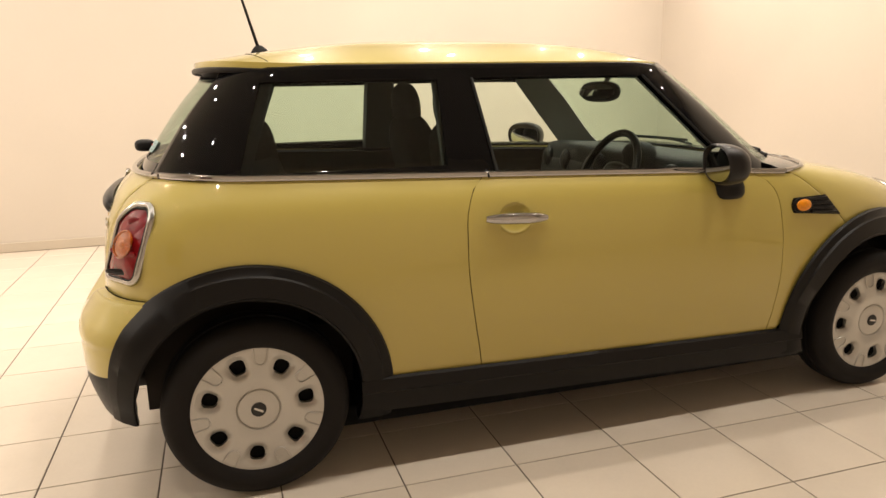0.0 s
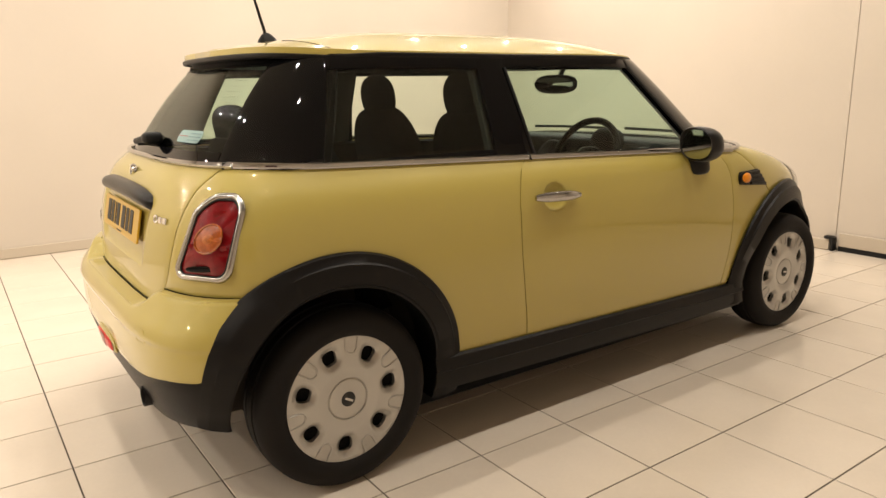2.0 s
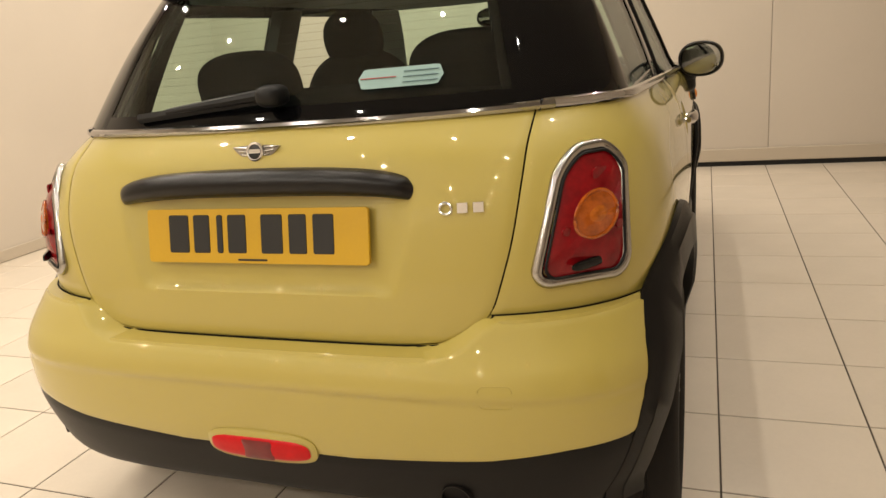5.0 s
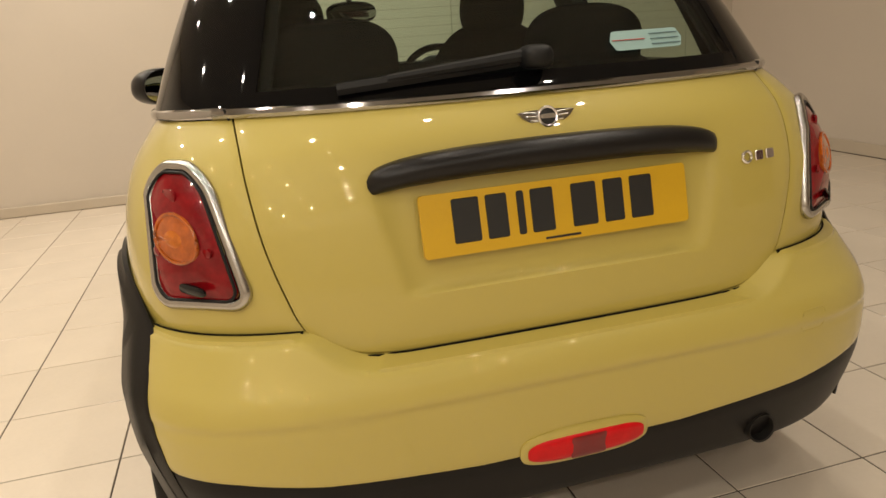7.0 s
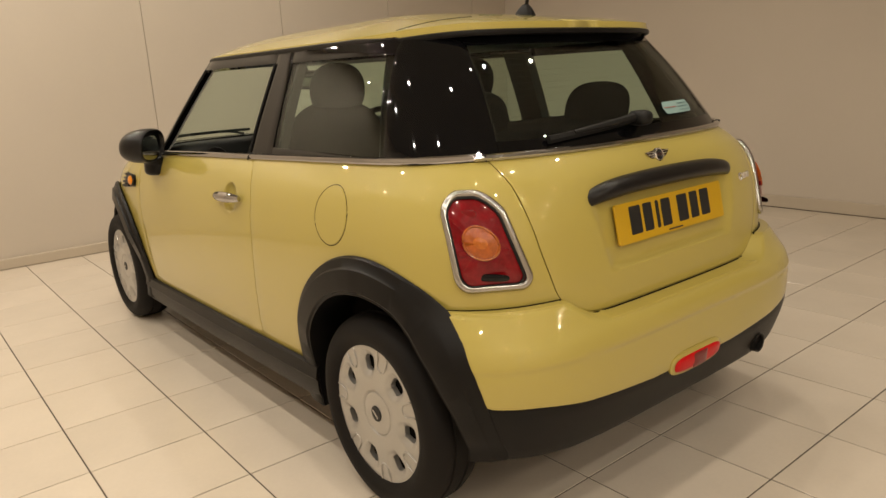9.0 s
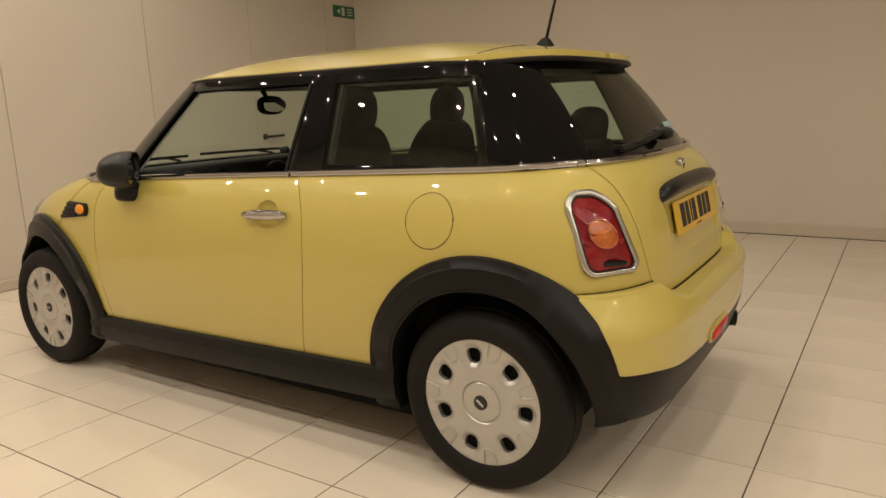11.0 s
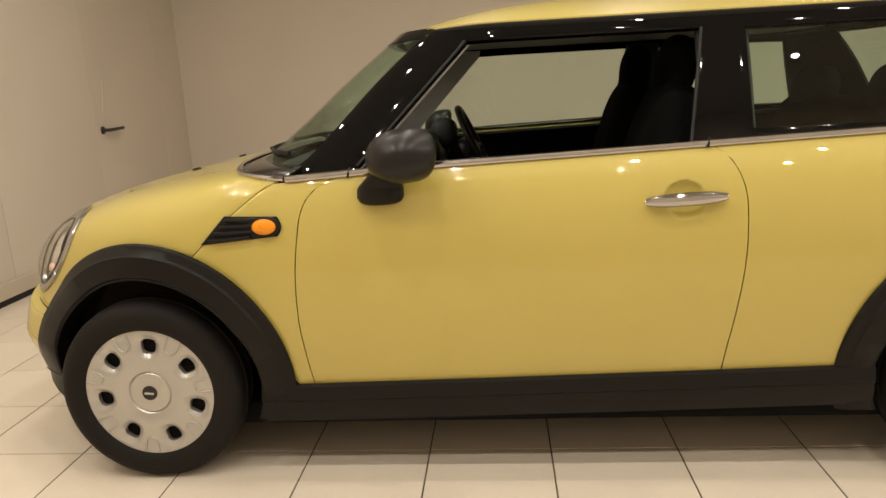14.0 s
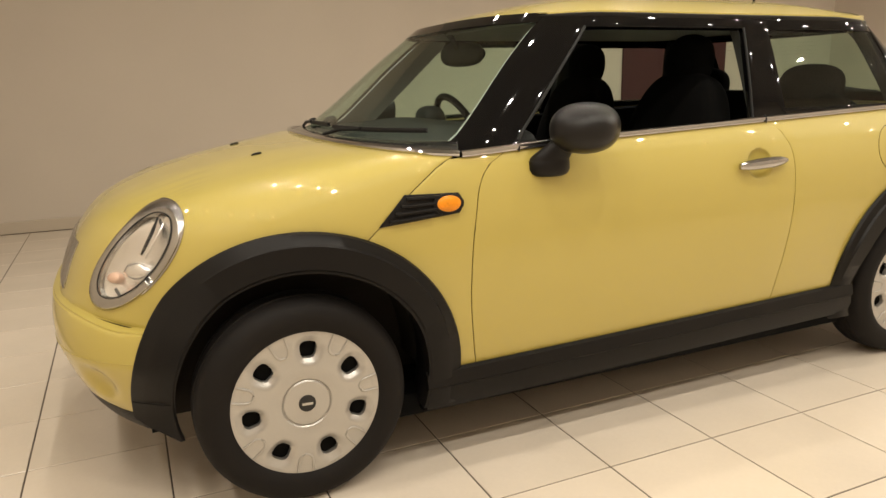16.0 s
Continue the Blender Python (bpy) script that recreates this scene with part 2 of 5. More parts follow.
def soft_box(size, power=0.35, m=None, nu=24, nv=16):
    """A rounded block (superellipsoid) of full size about its middle."""
    bm = bmesh.new()

    def sp(v, e):
        return math.copysign(abs(v) ** e, v)

    rows = []
    for j in range(nv + 1):
        t = -math.pi / 2 + math.pi * j / nv
        row = []
        for i in range(nu):
            a = 2 * math.pi * i / nu
            v = Vector((size[0] / 2 * sp(math.cos(t), power) * sp(math.cos(a), power),
                        size[1] / 2 * sp(math.cos(t), power) * sp(math.sin(a), power), size[2] / 2 * sp(math.sin(t), power)))
            row.append(bm.verts.new(m @ v if m else v))
        rows.append(row)
    for j in range(nv):
        for i in range(nu):
            bm.faces.new((rows[j][i], rows[j][(i + 1) % nu], rows[j + 1][(i + 1) % nu], rows[j + 1][i]))
    bmesh.ops.remove_doubles(bm, verts=bm.verts, dist=0.0001)
    bmesh.ops.recalc_face_normals(bm, faces=bm.faces)
    return bm


def box(size, m=None, bevel=0.0, segs=2):
    bm = bmesh.new()
    bmesh.ops.create_cube(bm, size=1)
    for v in bm.verts:
        v.co = Vector((v.co.x * size[0], v.co.y * size[1], v.co.z * size[2]))
    if bevel:
        bmesh.ops.bevel(bm, geom=bm.edges[:], offset=bevel, segments=segs, affect="EDGES", profile=0.5)
    if m is not None:
        bmesh.ops.transform(bm, matrix=m, verts=bm.verts)
    return bm


def join_bm(*meshes):
    out = bmesh.new()
    for b in meshes:
        tmp = bpy.data.meshes.new("tmp")
        b.to_mesh(tmp)
        b.free()
        out.from_mesh(tmp)
        bpy.data.meshes.remove(tmp)
    return out


def oriented(place, normal, up=(0, 0, 1)):
    """A frame at place: its z along normal, its y as near up as can be."""
    n = Vector(normal).normalized()
    x = Vector(up).cross(n).normalized()
    y = n.cross(x)
    return Matrix(((x.x, y.x, n.x, place[0]), (x.y, y.y, n.y, place[1]), (x.z, y.z, n.z, place[2]), (0, 0, 0, 1)))


def plate(outline, depth, m, bevel=0.0015):
    """A flat shape (2D outline) of some depth, its back at the frame's origin plane."""
    bm = bmesh.new()
    lo = [bm.verts.new((x, y, 0)) for x, y in outline]
    cx, cy = sum(p[0] for p in outline) / len(outline), sum(p[1] for p in outline) / len(outline)
    mid = [bm.verts.new((x, y, depth - bevel)) for x, y in outline]
    hi = []
    for x, y in outline:
        d = math.hypot(x - cx, y - cy) or 1
        hi.append(bm.verts.new((x - (x - cx) / d * bevel, y - (y - cy) / d * bevel, depth)))
    n = len(outline)
    for i in range(n):
        j = (i + 1) % n
        bm.faces.new((lo[i], lo[j], mid[j], mid[i]))
        bm.faces.new((mid[i], mid[j], hi[j], hi[i]))
    bm.faces.new(hi)
    bm.faces.new(lo[::-1])
    bmesh.ops.recalc_face_normals(bm, faces=bm.faces)
    bmesh.ops.transform(bm, matrix=m, verts=bm.verts)
    return bm


def round_outline(w, h, r, n=6):
    pts = []
    for cx, cy, a0 in ((w / 2 - r, h / 2 - r, 0), (-w / 2 + r, h / 2 - r, 90), (-w / 2 + r, -h / 2 + r, 180), (w / 2 - r, -h / 2 + r, 270)):
        for k in range(n + 1):
            a = radians(a0 + 90 * k / n)
            pts.append((cx + r * math.cos(a), cy + r * math.sin(a)))
    return pts


def oval(a, b, n=40, power=2.0):
    e = 2 / power
    return [(a * math.copysign(abs(math.cos(t)) ** e, math.cos(t)), b * math.copysign(abs(math.sin(t)) ** e, math.sin(t)))
            for t in (2 * math.pi * k / n for k in range(n))]


def domed(outline, rise, m, rings=6, skirt=0.0):
    """A cushion-shaped sheet over an outline, closed below."""
    bm = bmesh.new()
    cx, cy = sum(p[0] for p in outline) / len(outline), sum(p[1] for p in outline) / len(outline)
    rows = [[bm.verts.new((x, y, -skirt)) for x, y in outline]]
    for k in range(rings):
        s = math.cos(math.pi / 2 * k / rings)
        rows.append([bm.verts.new((cx + (x - cx) * s, cy + (y - cy) * s, rise * math.sin(math.pi / 2 * k / rings))) for x, y in outline])
    n = len(outline)
    for r in range(len(rows) - 1):
        for i in range(n):
            bm.faces.new((rows[r][i], rows[r][(i + 1) % n], rows[r + 1][(i + 1) % n], rows[r + 1][i]))
    top = bm.verts.new((cx, cy, rise))
    for i in range(n):
        bm.faces.new((rows[-1][i], rows[-1][(i + 1) % n], top))
    bm.faces.new(rows[0][::-1])
    bmesh.ops.recalc_face_normals(bm, faces=bm.faces)
    bmesh.ops.transform(bm, matrix=m, verts=bm.verts)
    return bm


# ---------------------------------------------------------------- room
X_FRONT, X_BACK, Y_LEFT, Y_RIGHT = 4.38, -5.6, 3.62, -4.05


def wall(name, size, place, label):
    ob = part(name, box(size), M_WALL, smooth=False)
    ob.location = place
    return tagged(ob, label, "wall", kind="structure")


wall("wall_front", (0.2, Y_LEFT - Y_RIGHT + 0.4, ROOM_H), (X_FRONT + 0.12, (Y_LEFT + Y_RIGHT) / 2, ROOM_H / 2), "cream boarded showroom wall with thin upright joints")
wall("wall_back", (0.2, Y_LEFT - Y_RIGHT + 0.4, ROOM_H), (X_BACK - 0.1, (Y_LEFT + Y_RIGHT) / 2, ROOM_H / 2), "cream painted plain wall behind the car")
wall("wall_left", (X_FRONT - X_BACK + 0.1, 0.2, ROOM_H), ((X_FRONT + X_BACK) / 2, Y_LEFT + 0.1, ROOM_H / 2), "brightly lit cream painted plain wall")
wall("wall_right", (X_FRONT - X_BACK + 0.1, 0.2, ROOM_H), ((X_FRONT + X_BACK) / 2, Y_RIGHT - 0.1, ROOM_H / 2), "dim cream painted plain wall with skirting")
# unseen ceiling, its colour darkened to deepen the shade below
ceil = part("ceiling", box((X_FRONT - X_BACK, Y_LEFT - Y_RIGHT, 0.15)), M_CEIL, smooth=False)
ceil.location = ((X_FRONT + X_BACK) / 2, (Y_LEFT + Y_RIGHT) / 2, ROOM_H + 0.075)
tagged(ceil, "plain unseen ceiling with small recessed lamps, greyed to weaken fill light", "ceiling", kind="structure")

# ---------------------------------------------------------------- the car's body surface
# x ahead, y to the car's left, z up; the rear axle stands over the origin.
XA, XB = 0.10, 1.90
WHEELBASE = 2.467
W_T = {0.18: 0.735, 0.30: 0.766, 0.45: 0.787, 0.60: 0.797, 0.75: 0.795, 0.85: 0.781, 0.92: 0.757, 0.98: 0.714, 1.02: 0.690}
XR_T = {0.18: -0.42, 0.40: -0.455, 0.60: -0.464, 0.655: -0.462, 0.75: -0.453, 0.855: -0.433, 0.935: -0.404, 0.97: -0.380, 1.02: -0.326}
XF_T = {0.18: 2.99, 0.30: 3.075, 0.40: 3.115, 0.50: 3.095, 0.57: 3.065, 0.65: 3.035, 0.72: 2.995, 0.78: 2.93, 0.84: 2.79, 0.89: 2.59, 0.93: 2.36, 0.955: 2.16, 0.98: 1.96}
NF = 2.9
NR_T = {0.60: 3.8, 0.66: 3.65, 0.83: 3.75, 0.95: 3.35, 1.02: 2.9}


def ease(f):
    f = min(1, max(0, f))
    return f * f * (3 - 2 * f)


def eased_table(table, half):
    """A table's curve with its bends spread over a height of twice half, as a function of z."""
    step = 0.002
    zs = np.arange(0.10, 1.12, step)
    raw = np.array([smooth_lut(float(z), table) for z in zs])
    n = int(half / step)
    kernel = np.concatenate((np.arange(1, n + 1), [n + 1], np.arange(n, 0, -1))).astype(float)
    soft = np.convolve(np.pad(raw, n, mode="edge"), kernel / kernel.sum(), mode="valid")

    def curve(z):
        f = min(max((z - 0.10) / step, 0), len(soft) - 1.001)
        i = int(f)
        return float(soft[i] + (soft[i + 1] - soft[i]) * (f - i))

    return curve


nose_x = eased_table(XF_T, 0.030)
body_w = eased_table(W_T, 0.016)
tail_x = eased_table(XR_T, 0.012)


def tail_power(z):
    return lut(z, NR_T)


def half_width(z):
    return body_w(z)


def body(u, z, grow=0.0):
    """The body's left half: u 0 at the middle of the tail, 1 to 2 along the flank, 3 at the middle of the nose."""
    w = half_width(z) + grow
    if u <= 1:
        f = radians(90 * u)
        x0 = tail_x(z) - grow
        n = tail_power(z)
        c, d = max(math.cos(f), 0), max(math.sin(f), 0)
        r = (c**n + d**n) ** (-1 / n)
        x, y = XA - (XA - x0) * c * r, w * d * r
    elif u <= 2:
        x, y = XA + (XB - XA) * (u - 1), w
    else:
        f = radians(90 * (u - 2))
        x1 = nose_x(z) + grow
        x, y = XB + (x1 - XB) * max(math.sin(f), 0) ** (2 / NF), w * max(math.cos(f), 0) ** (2 / NF)
    y *= 1 - 0.012 * ((x - 1.1) / 1.3) ** 2
    return Vector((x, y, z))


def u_x(x, z, grow=0.0):
    if x < XA:
        q, n = min(max((XA - x) / (XA - tail_x(z) + grow), 0), 1), tail_power(z)
        return math.degrees(math.atan2((1 - q**n) ** (1 / n), q)) / 90
    if x <= XB:
        return 1 + (x - XA) / (XB - XA)
    q = (x - XB) / (nose_x(z) + grow - XB)
    return 2 + math.degrees(math.asin(min(max(q, 0), 1) ** (NF / 2))) / 90


def u_y(y, z, grow=0.0):
    q, n = min(abs(y) / (half_width(z) + grow), 1), tail_power(z)
    return math.degrees(math.atan2(q, (1 - q**n) ** (1 / n))) / 90


def side_place(x, z, s, out=0.0):
    """A place on the flank, and its outward normal. s: 1 left, -1 right."""
    u = u_x(x, z)
    p = body(u, z)
    a = body(u + 0.01, z) - body(u - 0.01, z)
    b = body(u, z + 0.01) - body(u, z - 0.01)
    n = a.cross(b).normalized()
    if n.dot(p - CENTRE) < 0:
        n = -n
    p = p + n * out
    return Vector((p.x, s * p.y, p.z)), Vector((n.x, s * n.y, n.z))


def flip(points, s):
    return [[Vector((p.x, s * p.y, p.z)) for p in row] for row in points]


def patch(left, right, low, high, nu, nv, fn=None, us=None, vs=None):
    """Rows of points between u-limits that depend on z and z-limits that depend on x."""
    fn = fn or body
    us = us or [i / nu for i in range(nu + 1)]
    vs = vs or [j / nv for j in range(nv + 1)]
    rows = []
    for a in us:
        row = []
        for b in vs:
            z = 0.7
            for _ in range(60):
                u = left(z) + (right(z) - left(z)) * a
                x = fn(u, z).x
                z = 0.8 * z + 0.2 * (low(x) + (high(x) - low(x)) * b)
            row.append(fn(u, z))
        rows.append(row)
    return rows


def belt(x):
    return 1.001 - 0.0331 * max(min(x, 2.1), -0.4) - 0.010 * max(0, x - 1.55) / 0.5


R_ARCH_OUT, R_ARCH_IN = 0.450, 0.350
TAPER = 0.030  # the rear arches narrow towards the bumper's foot
ARCH = {"rear": (-0.012, 0.308), "front": (2.452, 0.308)}


def arch_z(x, which, r=0.425):
    cx, cz = ARCH[which]
    d = abs(x - cx)
    return cz + math.sqrt(r * r - d * d) if d < r else 0.0


def arch_low(x, which):
    d = abs(x - ARCH[which][0])
    return arch_z(x, which) if d <= 0.39 else arch_z(ARCH[which][0] + 0.39, which) - (d - 0.39) * 3.6


def sill_z(x):
    return 0.346 - 0.0205 * x


DOOR_REAR = {0.30: 0.752, 0.40: 0.738, 0.49: 0.722, 0.66: 0.700, 0.80: 0.698, 0.86: 0.704, 0.92: 0.726, 0.955: 0.752, 0.985: 0.80}
DOOR_FRONT = {0.28: 1.945, 0.40: 1.962, 0.52: 1.972, 0.67: 1.966, 0.78: 1.950, 0.83: 1.940, 0.88: 1.915, 0.91: 1.880, 0.935: 1.825, 0.95: 1.79}
BONNET_SIDE = {0.60: 2.36, 0.70: 2.29, 0.75: 2.238, 0.83: 2.150, 0.88: 2.085, 0.91: 2.040, 0.93: 1.995, 0.96: 1.95}
BOOT_EDGE = {0.596: 0.33, 0.602: 0.39, 0.615: 0.43, 0.635: 0.463, 0.657: 0.487, 0.70: 0.505, 0.80: 0.533, 0.90: 0.547, 0.96: 0.550, 1.02: 0.552}
BW = {0.16: -0.03, 0.26: 0.014, 0.34: 0.022, 0.45: 0.026, 0.50: 0.021, 0.655: 0.004, 0.70: 0.0}
BX = {0.16: -0.44, 0.22: -0.478, 0.30: -0.508, 0.387: -0.531, 0.44: -0.536, 0.50: -0.5375, 0.519: -0.538, 0.529: -0.5425, 0.545: -0.541, 0.57: -0.533, 0.60: -0.514, 0.64: -0.495, 0.66: -0.485}
FB = {0.16: 2.93, 0.22: 3.00, 0.30: 3.05, 0.40: 3.088, 0.47: 3.100, 0.53: 3.095, 0.58: 3.08, 0.61: 3.06}
GAP = 0.0017

car = group_empty("car")
tagged(car, "pale yellow three-door hatchback with black arches on tiled floor", "car")


def bumper_power(z):
    """How square the rear bumper's corners are; its top edge follows the body."""
    return lut(z, {0.50: 4.8, 0.60: 4.3, 0.655: 3.8})


def flank_y(x, z):
    """Half width of body and bumpers at x and z."""
    if x < XA:
        k = min(1, max(0, (0.685 - z) / 0.16))
        x0 = (smooth_lut(z, BX) - 0.002) * k + tail_x(z) * (1 - k)
        q = (XA - x) / (XA - x0)
        w, n = half_width(z) + lut(z, BW) * k * min(1, max(0, 2.5 * q - 0.3)), bumper_power(z) * k + tail_power(z) * (1 - k)
    elif x <= XB:
        w, q, n = half_width(z), 0, 2
    else:
        k = min(1, max(0, (0.58 - z) / 0.10))
        x1 = smooth_lut(z, FB) * k + nose_x(z) * (1 - k)
        w, n = half_width(z) + 0.006, NF
        q = (x - XB) / (x1 - XB)
    y = w * (1 - min(max(q, 0), 0.985) ** n) ** (1 / n)
    return y * (1 - 0.012 * ((x - 1.1) / 1.3) ** 2)


def front_power(z):
    """How square the front bumper's corners are, fuller lower down."""
    return lut(z, {0.42: 3.6, 0.535: 3.0})


def arch_base(x, z):
    """Half width that the arch cladding has to cover: the body and, lower down, the bumpers."""
    y = flank_y(x, z)
    if x < XA:
        q = (XA - x) / (XA - smooth_lut(z, BX))
        k = ease((0.76 - z) / 0.12) * ease((0.1 - x) / 0.25)
        b = (half_width(z) + lut(z, BW)) * (1 - min(max(q, 0), 0.99) ** bumper_power(z)) ** (1 / bumper_power(z)) - corner_dip(x, min(z, 0.65))
    elif x > XB:
        q = (x - XB) / (smooth_lut(z, FB) - XB)
        k = min(1, max(0, (0.60 - z) / 0.08)) * min(1, max(0, (x - 2.4) / 0.2))
        b = (half_width(z) + 0.012) * (1 - min(max(q, 0), 0.99) ** front_power(z)) ** (1 / front_power(z))
    else:
        return y
    return y + max(0, b - y) * k


def corner_dip(x, z):
    """The rear bumper's shoulder draws in to meet the quarter panel over the arch."""
    return 0.017 * min(1, max(0, (z - 0.55) / 0.09)) * min(1, max(0, (x + 0.46) / 0.13)) if x < 0 and z < 0.66 else 0.0


DOOR_US = sorted({round(k / 24, 4) for k in range(25)} | {round(0.085 + 0.10 * k / 28, 4) for k in range(29)})
DOOR_VS = sorted({round(k / 28, 4) for k in range(29)} | {round(0.70 + 0.20 * k / 28, 4) for k in range(29)})


def build_flank(s):
    door = group_empty("door", (0, 0, 0), car)
    hi = lambda x: belt(x) - 0.006
    pts = patch(lambda z: u_x(smooth_lut(z, DOOR_REAR) + GAP, z), lambda z: u_x(smooth_lut(z, DOOR_FRONT) - GAP, z), lambda x: sill_z(x) - 0.02, hi, 0, 0, us=DOOR_US, vs=DOOR_VS)
    for row in pts:
        for q in row:
            r2 = ((q.x - 0.866) / 0.056) ** 2 + ((q.z - 0.833) / 0.051) ** 2
            if r2 < 1:
                q.y -= 0.020 * (1 - r2) ** 0.6
    part("door_skin", shell(flip(pts, s)), M_PAINT, door, "pale yellow glossy door panel")
    # quarter panel
    u_a, u_b = u_y(smooth_lut(0.75, BOOT_EDGE), 0.75), u_x(0.70, 0.75)
    u_m = u_x(-0.34, 0.75)
    us = [(u_m - u_a) / (u_b - u_a) * k / 16 for k in range(16)] + [(u_x(-0.34 + 1.04 * k / 44, 0.75) - u_a) / (u_b - u_a) for k in range(44)] + [1.0]
    low = lambda x: max(arch_low(x, "rear"), 0.655) if x < 0 else max(arch_low(x, "rear"), sill_z(x) - 0.02)
    pts = patch(lambda z: u_y(smooth_lut(z, BOOT_EDGE) + GAP, z), lambda z: u_x(smooth_lut(z, DOOR_REAR) - GAP, z), low, hi, 0, 18, us=us)
    part("quarter_panel", shell(flip(pts, s)), M_PAINT, car)
    # wing behind the wheel
    low = lambda x: max(arch_low(x, "front"), sill_z(x) - 0.02)
    pts = patch(lambda z: u_x(smooth_lut(z, DOOR_FRONT) + GAP, z), lambda z: u_x(max(min(smooth_lut(z, BONNET_SIDE), 2.36), smooth_lut(z, DOOR_FRONT) + 0.03) - GAP, z), low, hi, 18, 24)
    part("front_wing", shell(flip(pts, s)), M_PAINT, car)
    # chrome belt line
    line = []
    for k in range(60):
        x = -0.24 + (1.98 + 0.24) * k / 59
        p, n = side_place(x, belt(x), s, 0.004)
        line.append(p)
    part("belt_strip", tube(line, 0.0085, sides=8, flat=1.25), M_CHROME, car, "polished chrome strip under the windows")
    for x in (0.792, 1.795):
        a, b = side_place(x + 0.003, belt(x) - 0.012, s, 0.006)[0], side_place(x - 0.003, belt(x) + 0.012, s, 0.008)[0]
        part("strip_gap", tube([a, a.lerp(b, 0.5) + Vector((0, s * 0.005, 0)), b], 0.0032, sides=6), M_CABLE, car)
    # door handle and its recess
    bar = []
    for k in range(17):
        t = -1 + k / 8
        q, _ = side_place(0.866 + t * 0.108, 0.833 - t * 0.004, s, 0.014 + 0.012 * (1 - t * t))
        bar.append(q)
    rr = [0.0075 + 0.0075 * (1 - abs(-1 + k / 8) ** 3) for k in range(17)]
    part("door_handle", tube(bar, rr, sides=14, flat=1.3), M_CHROME, door, "chrome bar door handle")
    for t in (-0.75, 0.75):
        a, na = side_place(0.866 + t * 0.108, 0.833 - t * 0.004, s, -0.005)
        part("handle_foot", tube([a, a + na * 0.024], 0.008, sides=10), M_CHROME, door)
    # side grille with indicator
    grille = group_empty("side_grille", (0, 0, 0), car)
    rows = []
    for k in range(13):
        a = k / 12
        row = []
        for j in range(7):
            b = j / 6
            z = 0.772 + (0.750 - 0.772) * a + b * (0.828 - 0.772 + (0.026) * a)
            x0 = 1.995 + 0.012 * (2 * b - 1) ** 2
            x1 = 2.242 - 0.078 * b
            x = x0 + (x1 - x0) * a
            row.append(side_place(x, z, s, 0.006)[0])
        rows.append(row)
    part("grille_back", shell(rows, 0.02, 0.003), M_CLAD, grille)
    for j in range(4):
        b = 0.14 + 0.24 * j
        line = []
        for k in range(9):
            a = 0.36 + 0.56 * k / 8
            z = 0.772 - 0.022 * a + b * (0.056 + 0.026 * a)
            x0 = 1.995 + 0.012 * (2 * b - 1) ** 2
            x1 = 2.242 - 0.078 * b
            line.append(side_place(x0 + (x1 - x0) * a, z, s, 0.010)[0])
        part("slat", tube(line, 0.0055, sides=8), M_CLAD, grille)
    p, n = side_place(2.042, 0.800, s, 0.012)
    part("indicator_rim", domed(oval(0.046, 0.030, 32), 0.005, oriented(p, n), 3, 0.012), M_CLAD, grille)
    part("indicator_lens", domed(oval(0.037, 0.0235, 32), 0.012, oriented(p, n), 5), M_AMBER, grille, "amber oval indicator lens")
    # wheel arches and sill
    for which in ("rear", "front"):
        cx, cz = ARCH[which]
        a0, a1 = (-19, 186) if which == "rear" else (-17, 199)
        sweep = []
        for k in range(73):
            a = radians(a0 + (a1 - a0) * k / 72)
            deg = math.degrees(a)
            end = (178 - deg) / 100 if which == "rear" else (deg + 14) / 60
            sill_end = (deg + 13) / 40 if which == "rear" else (186 - deg) / 40
            fade = min(1, max(0.12, end), max(0.45, sill_end))
            row = []
            r_out = R_ARCH_OUT - (TAPER * ease((deg - 140) / 40) if which == "rear" else 0)
            for r, out in ((r_out, 0.005), (r_out - 0.006, 0.016), (r_out - 0.03, 0.024), (0.35 * R_ARCH_IN + 0.65 * r_out, 0.033), (R_ARCH_IN + 0.006, 0.037), (R_ARCH_IN, 0.030), (R_ARCH_IN + 0.002, -0.03), (R_ARCH_IN + 0.012, -0.07), (R_ARCH_IN + 0.018, -0.13)):
                x = cx + r * math.cos(a)
                z = max(cz + r * math.sin(a), (0.266 + 0.2 * (r - R_ARCH_IN) if deg > 90 else 0.200) if which == "rear" else (0.198 if deg > 90 else 0.19 + 0.75 * (r - R_ARCH_IN)))
                row.append(Vector((x, s * (arch_base(x, max(z, 0.30)) + (max(out * fade, 0.003) if out > 0 else out)), z)))
            sweep.append(row)
        part("wheel_arch", shell(sweep, 0.006, 0.001, centre=Vector((cx, 0, 0.3))), M_CLAD, car, "matt black plastic wheel arch cladding")
        if which == "front":
            line = []
            for r, out in ((R_ARCH_OUT - 0.004, 0.016), (R_ARCH_OUT - 0.03, 0.024), (R_ARCH_OUT - 0.065, 0.033), (R_ARCH_IN + 0.006, 0.037)):
                x, z = cx + r * math.cos(radians(1.5)), cz + r * math.sin(radians(1.5))
                line.append((x, s * (arch_base(x, 0.33) + out * 0.26 + 0.0006), z))
            part("arch_joint", tube(line, 0.0014, sides=5), M_DARK, car)
        # dark inside of the arch
        tub = []
        for k in range(33):
            a = radians((-4 if which == "rear" else -14) + (188 if which == "rear" else 198) * k / 32)
            x = cx + 0.372 * math.cos(a)
            tub.append([Vector((x, s * y, cz + 0.372 * math.sin(a))) for y in (min(0.70, flank_y(x, 0.36) - 0.03), 0.60, 0.5, 0.46)])
        part("arch_liner", shell(tub, 0.006, 0, centre=Vector((cx, 0, 0.3))), M_LINER, car)
